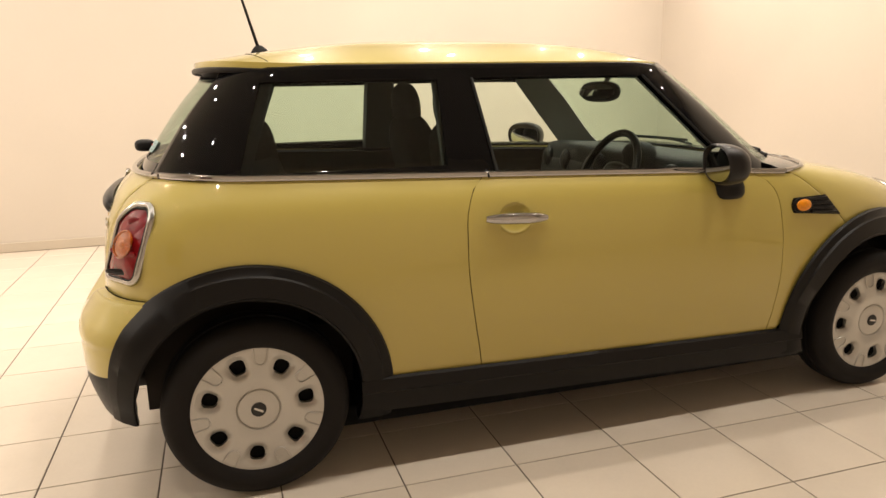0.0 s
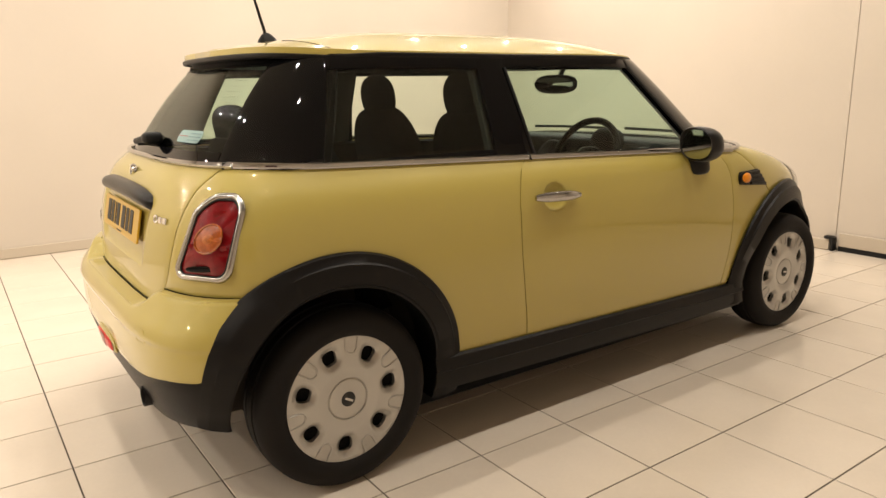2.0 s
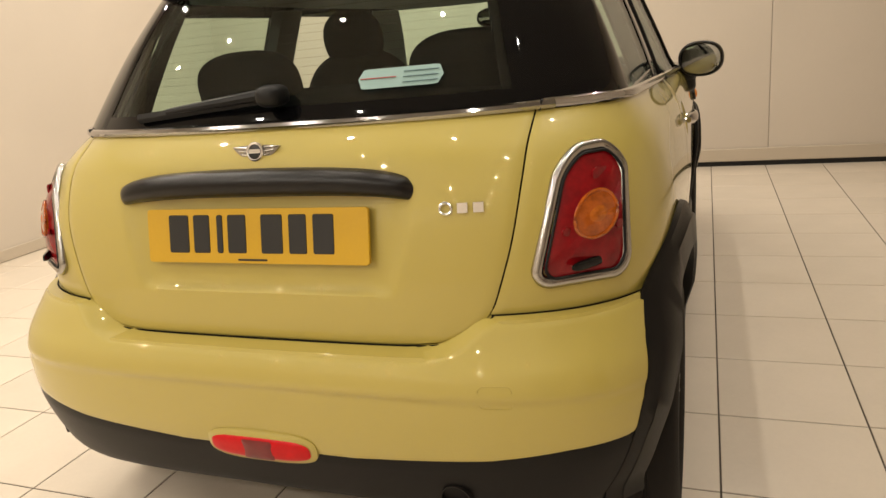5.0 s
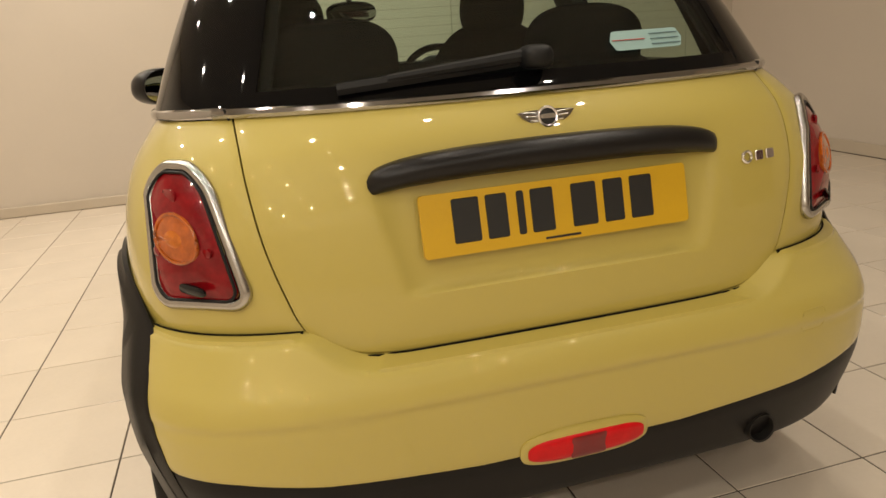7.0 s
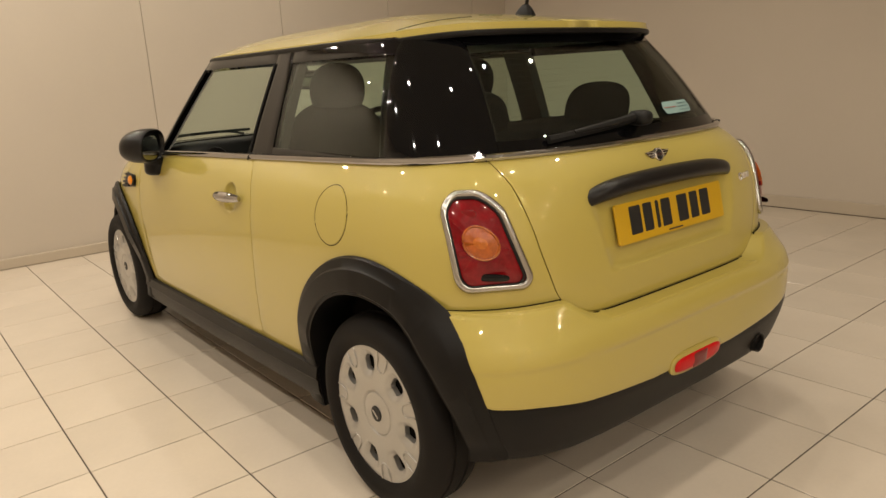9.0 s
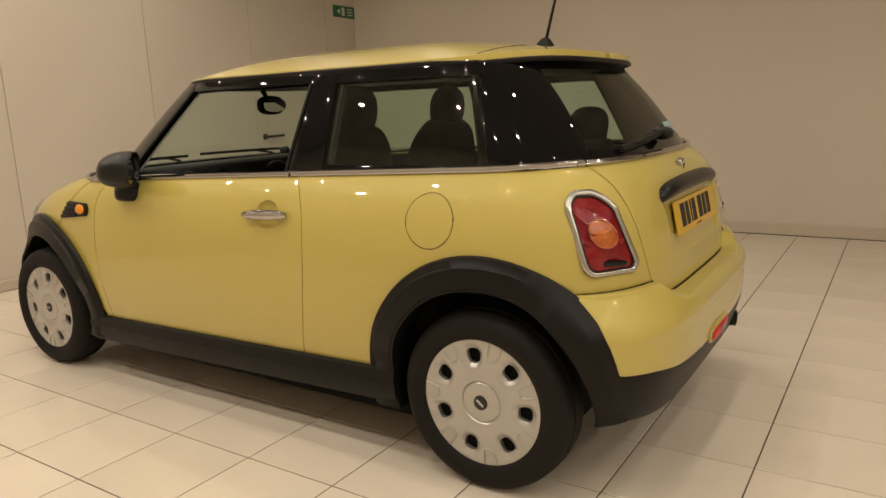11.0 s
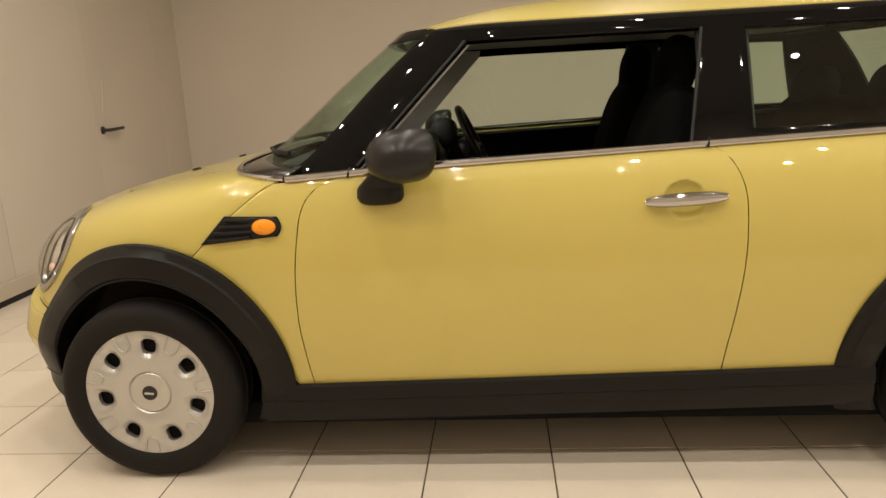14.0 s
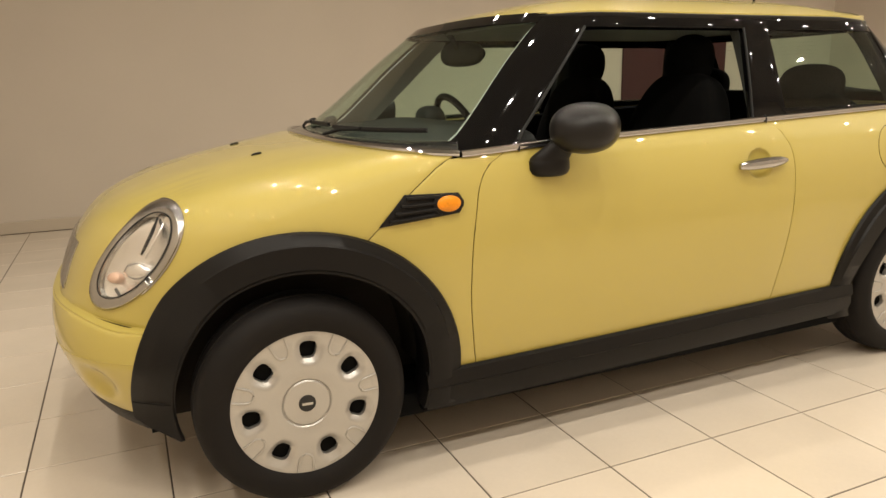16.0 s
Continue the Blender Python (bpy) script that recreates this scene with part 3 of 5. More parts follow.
    x0, x1 = ARCH["rear"][0] + 0.340, ARCH["front"][0] - 0.340
    rows = []
    for k in range(25):
        x = x0 + (x1 - x0) * k / 24
        t = sill_z(x)
        row = []
        for z, out in ((t + 0.002, 0.004), (t - 0.006, 0.016), (t - 0.045, 0.024), (t - 0.052, 0.018), (t - 0.085, 0.018), (t - 0.120, 0.006), (t - 0.135, -0.03), (t - 0.140, -0.09)):
            row.append(Vector((x, s * (half_width(max(t, z)) * (1 - 0.012 * ((x - 1.1) / 1.3) ** 2) + out), z)))
        rows.append(row)
    part("sill_cladding", shell(rows, 0.008, 0.001), M_CLAD, car, "matt black plastic sill cladding")
    return door


build_flank(1)
build_flank(-1)

# fuel flap on the left flank
p, n = side_place(0.168, 0.848, 1, 0.0005)
ring = []
for k in range(48):
    a = 2 * math.pi * k / 48
    ring.append(side_place(0.168 + 0.087 * math.cos(a), 0.848 + 0.085 * math.sin(a), 1, -0.0005)[0])
flap = group_empty("fuel_flap", (0, 0, 0), car)
part("flap_gap", tube(ring, 0.0013, closed=True, sides=6), M_DARK, flap)
bm = bmesh.new()
rings = []
for r, out in ((0.0845, -0.004), (0.0845, -0.0004), (0.0835, 0.0012), (0.06, 0.0012), (0.03, 0.0012)):
    rings.append([bm.verts.new(side_place(0.168 + r * math.cos(2 * math.pi * k / 48), 0.848 + r * 0.977 * math.sin(2 * math.pi * k / 48), 1, out)[0]) for k in range(48)])
hub = bm.verts.new(side_place(0.168, 0.848, 1, 0.0012)[0])
for a, b in zip(rings, rings[1:]):
    for k in range(48):
        bm.faces.new((a[k], a[(k + 1) % 48], b[(k + 1) % 48], b[k]))
for k in range(48):
    bm.faces.new((rings[-1][k], rings[-1][(k + 1) % 48], hub))
bmesh.ops.recalc_face_normals(bm, faces=bm.faces)
part("flap_skin", bm, M_PAINT, flap)

p, n = side_place(0.0815, 0.858, 1, 0.0)
part("flap_catch", domed(oval(0.0022, 0.008, 20), 0.001, oriented(p, n), 2, 0.002), M_DARK, flap)
# tailgate below the glass
tailgate = group_empty("tailgate", (0, 0, 0), car)
rows = []
for j in range(61):
    z = 0.596 + (1.006 - 0.596) * (j / 60)
    e = u_y(smooth_lut(z, BOOT_EDGE) - GAP, z)
    row = []
    for i in range(97):
        t = -1 + i / 48
        q = body(abs(t) * e, z)
        row.append(Vector((q.x, math.copysign(q.y, t) if t else 0, q.z)))
    # recess for the number plate
    for q in row:
        k = max(0, 1 - (abs(q.y) / (0.30 + 0.25 * (q.z - 0.70))) ** 14) * max(0, 1 - (abs(q.z - 0.795) / 0.103) ** 12)
        q.x += 0.014 * k
    rows.append(row)
part("tailgate_skin", shell(rows), M_PAINT, tailgate, "pale yellow tailgate panel")


def rear_x(y, z):
    q = min(abs(y) / half_width(z), 1)
    n = tail_power(z)
    return XA - (XA - tail_x(z)) * (1 - q**n) ** (1 / n)


# chrome strip along the tail
line = []
for k in range(61):
    y = -0.575 + 1.15 * k / 60
    line.append((rear_x(y, 1.01) - 0.003, y, 1.011))
part("tail_strip", tube(line, 0.0095, sides=8, flat=1.0), M_CHROME, tailgate, "polished chrome strip under the rear glass")
for s in (1, -1):
    q = Vector((rear_x(0.553, 1.01) - 0.004, s * 0.553, 1.011))
    part("strip_gap", box((0.016, 0.005, 0.021), Matrix.Translation(q) @ Matrix.Rotation(radians(-18 * s), 4, "X"), 0.001, 1), M_CABLE, tailgate)
# grip bar over the plate: a broad blade, rounded above and drawn down at its ends
rows = []
for k in range(61):
    t = -1 + k / 30
    y = 0.343 * t
    e = (1 - abs(t) ** 7) ** 0.5 if abs(t) < 1 else 0
    top = 0.938 - 0.016 * abs(t) ** 2.4 - 0.026 * (1 - e)
    low = 0.884 - 0.018 * abs(t) ** 4
    low = min(low, top - 0.004)
    row = []
    for i in range(17):
        f = math.pi * i / 16
        c = (1 - math.cos(f)) / 2
        row.append(Vector((rear_x(y, 0.905) + 0.004 - (0.010 + 0.030 * e) * math.sin(f) ** 0.7, y, top + (low - top) * c)))
    rows.append(row)
part("grip_bar", shell(rows, 0.004, 0.0), M_GRIP, tailgate, "satin black tailgate grip bar")
# number plate with plain bars
num = group_empty("number_plate", (0, 0, 0), tailgate)
tilt = math.degrees(math.atan2(0.022, 0.105))
pm = Matrix.Translation((-0.4395, 0.003, 0.8065)) @ Euler((radians(90 - tilt), 0, radians(-90))).to_matrix().to_4x4()
part("plate_board", plate(round_outline(0.52, 0.111, 0.008), 0.006, pm), M_PLATE, num, "yellow plate")
for k, (bx, bw) in enumerate(((-0.178, 0.050), (-0.121, 0.040), (-0.076, 0.014), (-0.035, 0.044), (0.047, 0.050), (0.106, 0.040), (0.163, 0.046))):
    bar = plate(round_outline(bw, 0.078, 0.004, 3), 0.0075, pm @ Matrix.Translation((bx, 0.004, 0)))
    part("plate_bar", bar, M_BLACKMARK, num)
part("plate_bar", plate(round_outline(0.07, 0.004, 0.001, 2), 0.0072, pm @ Matrix.Translation((0, -0.048, 0))), M_BLACKMARK, num)
# winged badge
bm_ = oriented((rear_x(0, 0.967) - 0.001, 0.0, 0.966), (-1, 0, 0.25))
badge = group_empty("tail_badge", (0, 0, 0), tailgate)
wing = [(0.0, 0.012), (0.022, 0.014), (0.057, 0.011), (0.047, 0.0), (0.036, -0.008), (0.024, -0.013), (0.0, -0.014), (-0.024, -0.013), (-0.036, -0.008), (-0.047, 0.0), (-0.057, 0.011), (-0.022, 0.014)]
part("badge_emblem", plate(wing, 0.004, bm_), M_CHROME, badge, "chrome wing shape")
for side in (1, -1):
    for j in range(3):
        x0, x1, y0 = 0.020, 0.050 - 0.009 * j, 0.008 - 0.0075 * j
        part("badge_feather", tube([bm_ @ Vector((side * (x0 + (x1 - x0) * q / 4), y0 + 0.002 * q / 4, 0.0045)) for q in range(5)], 0.0022, sides=6), M_BRIGHT, badge)
part("badge_disc", lathe([(0.0145, 0.004), (0.0150, 0.0095), (0.0175, 0.0105), (0.0195, 0.009), (0.0200, 0.0)], 32), M_BRIGHT, badge)
bpy.data.objects["badge_disc"].matrix_basis = bm_ @ Matrix.Rotation(radians(90), 4, "X")
part("badge_centre", domed(oval(0.0155, 0.0155, 32), 0.002, bm_ @ Matrix.Translation((0, 0, 0.0062)), 3, 0.004), M_BLACKMARK, badge)
part("badge_bar", plate(round_outline(0.028, 0.0085, 0.003, 3), 0.0025, bm_ @ Matrix.Translation((0, 0.0005, 0.0078)), 0.0005), M_BRIGHT, badge)
# plain chrome marks beside the plate
for k, y in enumerate((-0.405, -0.436, -0.465)):
    q = Vector((rear_x(y, 0.853) - 0.001, y, 0.853))
    d = (rear_x(y - 0.01, 0.853) - rear_x(y + 0.01, 0.853)) / 0.02
    fm = oriented(q, (-1, d * -1.0, 0.2))
    if k == 0:
        pts = [fm @ Vector((0.011 * math.cos(a), 0.0105 * math.sin(a), 0.002)) for a in (2 * math.pi * i / 20 for i in range(20))]
        part("model_mark", tube(pts, 0.0032, closed=True, sides=6), M_BRIGHT, tailgate)
    else:
        part("model_mark", plate(round_outline(0.021, 0.020, 0.003, 3), 0.004, fm), M_BRIGHT, tailgate)

# rear bumper
bumper = group_empty("rear_bumper", (0, 0, 0), car)


def bump_rear(u, z):
    w = half_width(z) + lut(z, BW)
    x0 = smooth_lut(z, BX)
    f = radians(90 * u)
    n = bumper_power(z)
    x = XA - (XA - x0) * max(math.cos(f), 0) ** (2 / n)
    return Vector((x, w * max(math.sin(f), 0) ** (2 / n) - corner_dip(x, z) * u, z))


def bump_u_end(z):
    """Where the bumper ends under the arch cladding."""
    cx, cz = ARCH["rear"]
    r = 0.43 - TAPER * ease((0.584 - z) / 0.276)
    x = cx - math.sqrt(max(r * r - (z - cz) ** 2, 0))
    x0 = smooth_lut(z, BX)
    q = (XA - x) / (XA - x0)
    return math.degrees(math.acos(min(max(q, 0), 1) ** (bumper_power(z) / 2))) / 90


def bump_top(y):
    return lut(abs(y), {0.0: 0.592, 0.36: 0.593, 0.40: 0.598, 0.435: 0.611, 0.463: 0.631, 0.487: 0.652, 0.52: 0.652, 0.9: 0.652})


def bump_low(y):
    return lut(abs(y), {0.0: 0.378, 0.2: 0.379, 0.48: 0.402, 0.62: 0.424, 0.72: 0.432, 0.76: 0.445, 0.79: 0.47, 0.9: 0.48})


def bumper_rows(low, high, nz, roll):
    rows = []
    for i in range(73):
        t = -1 + i / 36
        row = []
        for j in range(nz + 1):
            b = j / nz
            z = 0.5
            for _ in range(25):
                q = bump_rear(abs(t) ** 1.3 * bump_u_end(z), z)
                z = 0.5 * z + 0.5 * (low(q.y) + (high(q.y) - low(q.y)) * b)
            row.append(Vector((q.x, math.copysign(q.y, t) if t else 0.0, q.z)))
        if roll:
            q = row[-1]
            ins = Vector((q.x - XA, q.y, 0)).normalized()
            row.append(q + Vector((-ins.x * 0.010, -ins.y * 0.010, 0.006)))
            row.append(q + Vector((-ins.x * 0.085, -ins.y * 0.085, 0.004)))
        rows.append(row)
    return rows


part("bumper_skin", shell(bumper_rows(bump_low, lambda y: bump_top(y) - 0.008, 40, True), 0.004, 0.001), M_PAINT, bumper, "pale yellow rear bumper")
part("bumper_valance", shell(bumper_rows(lambda y: 0.262 + 0.016 * min(1, max(0, (abs(y) - 0.5) / 0.25)), lambda y: bump_low(y) - 0.002, 10, False), 0.01), M_CLAD, bumper, "matt black lower valance")
line = []
for k in range(61):
    y = -0.486 + 0.972 * k / 60
    z = bump_top(y) + 0.0015
    line.append((XA - (XA - tail_x(z)) * (1 - (abs(y) / half_width(z)) ** tail_power(z)) ** (1 / tail_power(z)) - 0.0005, y, z))
part("bumper_seam", tube(line, 0.0026, sides=6), M_DARK, bumper)
for s in (1, -1):
    line = []
    for k in range(31):
        a, b = u_y(0.488, 0.6535), u_x(-0.275, 0.6535)
        q = body(a + (b - a) * k / 30, 0.6535)
        d = Vector((q.x - XA, q.y, 0)).normalized() * 0.0012
        line.append((q.x + d.x, s * (q.y + d.y), 0.6535))
    part("bumper_seam", tube(line, 0.0024, sides=6), M_DARK, bumper)
# reflector in the bumper
rx = -0.534
fm = oriented((rx, 0.003, 0.386), (-1, 0, -0.12))
part("reflector_surround", domed(oval(0.130, 0.037, 48, 3.2), 0.010, fm, 4, 0.01), M_PAINT, bumper)
part("fog_reflector", domed(oval(0.118, 0.026, 48, 3.2), 0.009, fm @ Matrix.Translation((0, 0, 0.006)), 4), M_REFLRED, bumper, "red reflector with a darker middle")
part("fog_lamp", domed(round_outline(0.070, 0.046, 0.004, 3), 0.0035, fm @ Matrix.Translation((0, 0, 0.0135)), 3), M_DARKRED, bumper)
# tow-eye cover outline


def bump_place(y, z, out=0.0):
    w = half_width(z) + lut(z, BW)
    x0 = smooth_lut(z, BX)
    x = XA - (XA - x0) * (1 - min(abs(y) / w, 1) ** bumper_power(z)) ** (1 / bumper_power(z))
    return Vector((x - out, y, z))


pts = []
for cx_, cz_, a0 in ((1, 1, 0), (-1, 1, 90), (-1, -1, 180), (1, -1, 270)):
    for k in range(5):
        a = radians(a0 + 22.5 * k)
        pts.append(bump_place(-0.502 + cx_ * 0.020 + 0.010 * math.cos(a), 0.533 + cz_ * 0.012 + 0.010 * math.sin(a), 0.0))
part("tow_cover_gap", tube(pts, 0.0012, closed=True, sides=5), M_PAINT, bumper)
# exhaust
part("exhaust_pipe", join_bm(lathe([(0.031, -0.02), (0.035, -0.022), (0.036, 0.02), (0.036, 0.2), (0.031, 0.2), (0.031, 0.0), (0.031, -0.02)], 28)), M_SOOT, bumper)
bpy.data.objects["exhaust_pipe"].matrix_basis = Matrix.Translation((-0.498, -0.405, 0.304)) @ Matrix.Scale(0.9, 4) @ Euler((0, 0, radians(-90))).to_matrix().to_4x4()


# tail lamps
def tail_lamp(s):
    lamp = group_empty("tail_lamp", (0, 0, 0), car)

    def at(a, b, out):
        """a -1..1 across from the tailgate side to the flank, b 0..1 upwards."""
        z = 0.709 + (0.934 - 0.709) * b
        u0 = u_y(smooth_lut(z, {0.69: 0.566, 0.72: 0.568, 0.80: 0.584, 0.88: 0.600, 0.95: 0.614}), z)
        u1 = u_x(smooth_lut(z, {0.69: -0.318, 0.75: -0.306, 0.80: -0.292, 0.85: -0.275, 0.90: -0.254, 0.95: -0.236}), z)
        u = u0 + (u1 - u0) * (a + 1) / 2
        q = body(u, z)
        d = Vector((q.x - XA, q.y, 0)).normalized()
        q = q + d * out
        return Vector((q.x, s * q.y, q.z))

    def rounded(scale):
        pts = []
        for ca, cb, ra, rb, t0 in ((1, 1, 0.62, 0.20, 0), (-1, 1, 0.72, 0.22, 90), (-1, 0, 0.30, 0.12, 180), (1, 0, 0.34, 0.14, 270)):
            for k in range(14):
                t = radians(t0 + 90 * k / 13)
                a = ca * (1 - ra) + ra * math.cos(t)
                b = (cb - rb if cb else rb) + rb * math.sin(t)
                pts.append((a * scale, 0.5 + (b - 0.5) * (1 - (1 - scale) * 0.62)))
        return pts

    def sheet(scale, out, rise):
        ring = rounded(scale)
        rows = []
        for k in range(9):
            f = 1 - 0.985 * k / 8
            rows.append([at(a * f, 0.5 + (b - 0.5) * f, out + rise * (1 - f * f)) for a, b in ring + ring[:1]])
        return shell(rows, 0.010, 0.0, centre=Vector((0.3, 0, 0.8)))

    ring = [at(a, b, 0.004) for a, b in rounded(1.0)]
    part("chrome_surround", tube(ring, 0.0112, closed=True, sides=12, ref=Vector((-0.75, 0.65 * s, 0))), M_SATIN, lamp, "satin chrome lamp surround")
    ring = [at(a, b, 0.011) for a, b in rounded(0.885)]
    part("lens_seal", tube(ring, 0.0030, closed=True, sides=6, ref=Vector((-0.75, 0.65 * s, 0))), M_CABLE, lamp)
    part("red_lens", sheet(0.90, 0.007, 0.009), M_RED, lamp, "glossy dark red lens")
    up = (0, 0, 1)

    def facing(a, b, out):
        p = at(a, b, out)
        return oriented(p, at(a, b, out + 0.1) - p, up)

    def disc(ra, rb, out, rise, power=2.0):
        ring = oval(ra, rb, 40, power)
        rows = []
        for k in range(7):
            f = 1 - 0.98 * k / 6
            rows.append([at(-0.02 + a * f, 0.51 + b * f, out + rise * (1 - f * f)) for a, b in ring + ring[:1]])
        return shell(rows, 0.006, 0.0, centre=Vector((0.3, 0, 0.8)))

    part("indicator_lens", disc(0.50, 0.178, 0.0150, 0.004, 2.6), M_AMBERDARK, lamp, "round amber lens")
    part("indicator_rim", tube([at(-0.02 + 0.50 * math.cos(q), 0.51 + 0.178 * math.sin(q), 0.0165) for q in (2 * math.pi * k / 40 for k in range(40))], 0.0032, closed=True, sides=6), M_AMBERDARK, lamp)
    part("indicator_bulb", disc(0.27, 0.085, 0.0165, 0.0045), M_AMBERMID, lamp)
    part("reversing_lens", domed(oval(0.044, 0.009, 32, 3), 0.003, facing(0.0, 0.13, 0.0145), 4, 0.004), M_BLACKGLOSS, lamp, "dark smoked strip lens")
    part("brake_lens", domed(oval(0.020, 0.012, 32, 3), 0.002, facing(0.1, 0.80, 0.0115), 3, 0.004), M_RED, lamp)
    for a in (-0.60, 0.62):
        part("brake_lens", domed(oval(0.010, 0.008, 24, 2.2), 0.001, facing(a, 0.40, 0.0125), 3, 0.004), M_RED, lamp)


tail_lamp(1)
tail_lamp(-1)

# ---------------------------------------------------------------- bonnet and nose
LAMP_C = Vector((2.846, 0.524, 0.688))
LAMP_E1, LAMP_E2 = Vector((-0.315, 0.759, -0.569)), Vector((-0.674, 0.235, 0.700))
LAMP_A, LAMP_B = 0.095, 0.163


def lamp_xz(p, q):
    v = LAMP_C + LAMP_E1 * p + LAMP_E2 * q
    return v.x, v.z


us = [-1 + i / 116 for i in range(233)]
low = lambda x: max(arch_low(x, "front"), 0.505) if x < 2.86 else lut(x, {2.86: 0.510, 2.932: 0.523, 3.01: 0.538, 3.05: 0.541})
rows = []
for t in us:
    row = []
    for j in range(53):
        b = j / 52
        z = 0.7
        for _ in range(45):
            l = u_x(smooth_lut(z, BONNET_SIDE) + GAP, z)
            u = 3 - (3 - l) * abs(t)
            q = body(u, z)
            hi_z = 0.9465 - 0.018 * abs(t) ** 3
            z = 0.8 * z + 0.2 * (low(q.x) + (hi_z - low(q.x)) * b)
        dome = (0.44 - q.y) / 0.24
        dome = 0.005 * (dome * dome * (3 - 2 * dome) if 0 < dome < 1 else float(dome >= 1)) * min(1, max(0, (3.0 - q.x) / 0.30)) * min(1, (1 - b) / 0.12)
        row.append(Vector((q.x, math.copysign(q.y, t), q.z + dome)))
    rows.append(row)
bonnet = group_empty("bonnet", (0, 0, 0), car)


def lamp_pq(x, z):
    """The inverse of lamp_xz, as fractions of the lamp's half axes."""
    a, b, c, d = LAMP_E1.x, LAMP_E2.x, LAMP_E1.z, LAMP_E2.z
    dx, dz, det = x - LAMP_C.x, z - LAMP_C.z, a * d - b * c
    return (d * dx - b * dz) / det / LAMP_A, (a * dz - c * dx) / det / LAMP_B


def cut_lamps(bm):
    """Opens the skin inside both headlamp rings and draws the edge of the hole out to the ring."""
    size = {v: math.hypot(*lamp_pq(v.co.x, v.co.z)) if abs(v.co.y) > 0.2 else 9 for v in bm.verts}
    bmesh.ops.delete(bm, geom=[f for f in bm.faces if all(size[v] < 0.985 for v in f.verts)], context="FACES")
    for v in bm.verts:
        if size[v] < 0.96 and v.link_faces:
            p, q = lamp_pq(v.co.x, v.co.z)
            sg = math.copysign(1, v.co.y)
            deep = (v.co - side_place(v.co.x, v.co.z, sg)[0]).length > 0.006
            x, z = lamp_xz(0.96 * p / size[v] * LAMP_A, 0.96 * q / size[v] * LAMP_B)
            v.co = side_place(x, z, sg, -0.01 if deep else 0.0)[0]
    bmesh.ops.delete(bm, geom=[v for v in bm.verts if not v.link_faces], context="VERTS")
    return bm


part("bonnet_skin", cut_lamps(shell(rows, 0.01)), M_PAINT, bonnet, "pale yellow clamshell bonnet")
for y in (0.240, -0.240):
    part("washer_jet", soft_box((0.034, 0.016, 0.014), 0.6, pose(2.460, y, 0.916, 0, 12, 0)), M_CLAD, bonnet)

# front bumper


def bump_front(u, z):
    w = half_width(z) + lut(z, {0.16: -0.01, 0.3: 0.012, 0.56: 0.008})
    f = radians(90 * u)
    return Vector((XB + (smooth_lut(z, FB) - XB) * max(math.cos(f), 0) ** (2 / front_power(z)), w * max(math.sin(f), 0) ** (2 / front_power(z)), z))


def front_rows(low, high, nz, lip=False):
    rows = []
    cx, cz = ARCH["front"]
    for i in range(97):
        t = -1 + i / 48
        row = []
        for j in range(nz + 1):
            b = j / nz
            z = 0.45
            for _ in range(25):
                x_end = cx + math.sqrt(max(0.43**2 - (z - cz) ** 2, 0))
                q = min((x_end - XB) / (smooth_lut(z, FB) - XB), 1)
                ue = math.degrees(math.acos(q ** (front_power(z) / 2))) / 90
                p = bump_front(abs(t) ** 1.2 * ue, z)
                z = 0.5 * z + 0.5 * (low(p.y) + (high(p.y) - low(p.y)) * b)
            dent = 0.022 * math.exp(-(((p.y - 0.545) / 0.040) ** 2 + ((p.z - 0.360) / 0.040) ** 2) ** 1.5) if lip else 0
            row.append(Vector((p.x - dent, math.copysign(p.y - dent * 0.6, t) if t else 0, p.z)))
        if lip:
            q = row[-1]
            ins = Vector((q.x - XB, q.y, 0)).normalized()
            row.append(q + Vector((-ins.x * 0.006, -ins.y * 0.006, 0.003)))
            row.append(q + Vector((-ins.x * 0.07, -ins.y * 0.07, 0.002)))
        rows.append(row)
    return rows


front_bumper = group_empty("front_bumper", (0, 0, 0), car)
flo = lambda y: lut(y, {0.0: 0.30, 0.45: 0.295, 0.55: 0.275, 0.62: 0.26, 0.70: 0.262, 0.8: 0.28})
part("bumper_skin", shell(front_rows(flo, lambda y: lut(y, {0: 0.537, 0.317: 0.536, 0.414: 0.533, 0.474: 0.527, 0.53: 0.518, 0.597: 0.505, 0.9: 0.495}), 30, True), 0.004), M_PAINT, front_bumper, "pale yellow front bumper")
part("bumper_valance", shell(front_rows(lambda y: 0.175, lambda y: flo(y) - 0.003, 8), 0.01), M_CLAD, front_bumper, "matt black lower front valance")
line = []
for k in range(81):
    u = -0.50 + 1.00 * k / 80
    q = bump_front(abs(u), 0.428 + 0.010 * abs(u))
    line.append((q.x + 0.0004, math.copysign(q.y, u), q.z))
part("bumper_crease", tube(line, 0.0016, sides=5), M_PAINT, front_bumper)
for s in (1, -1):
    line = []
    for k in range(25):
        x = 2.855 + 0.18 * k / 24
        z = lut(x, {2.86: 0.5075, 2.932: 0.5205, 3.01: 0.5355, 3.05: 0.5385})
        line.append(side_place(x, z, s, 0.0035)[0])
    part("bumper_seam", tube(line, 0.0020, sides=5), M_DARK, front_bumper)
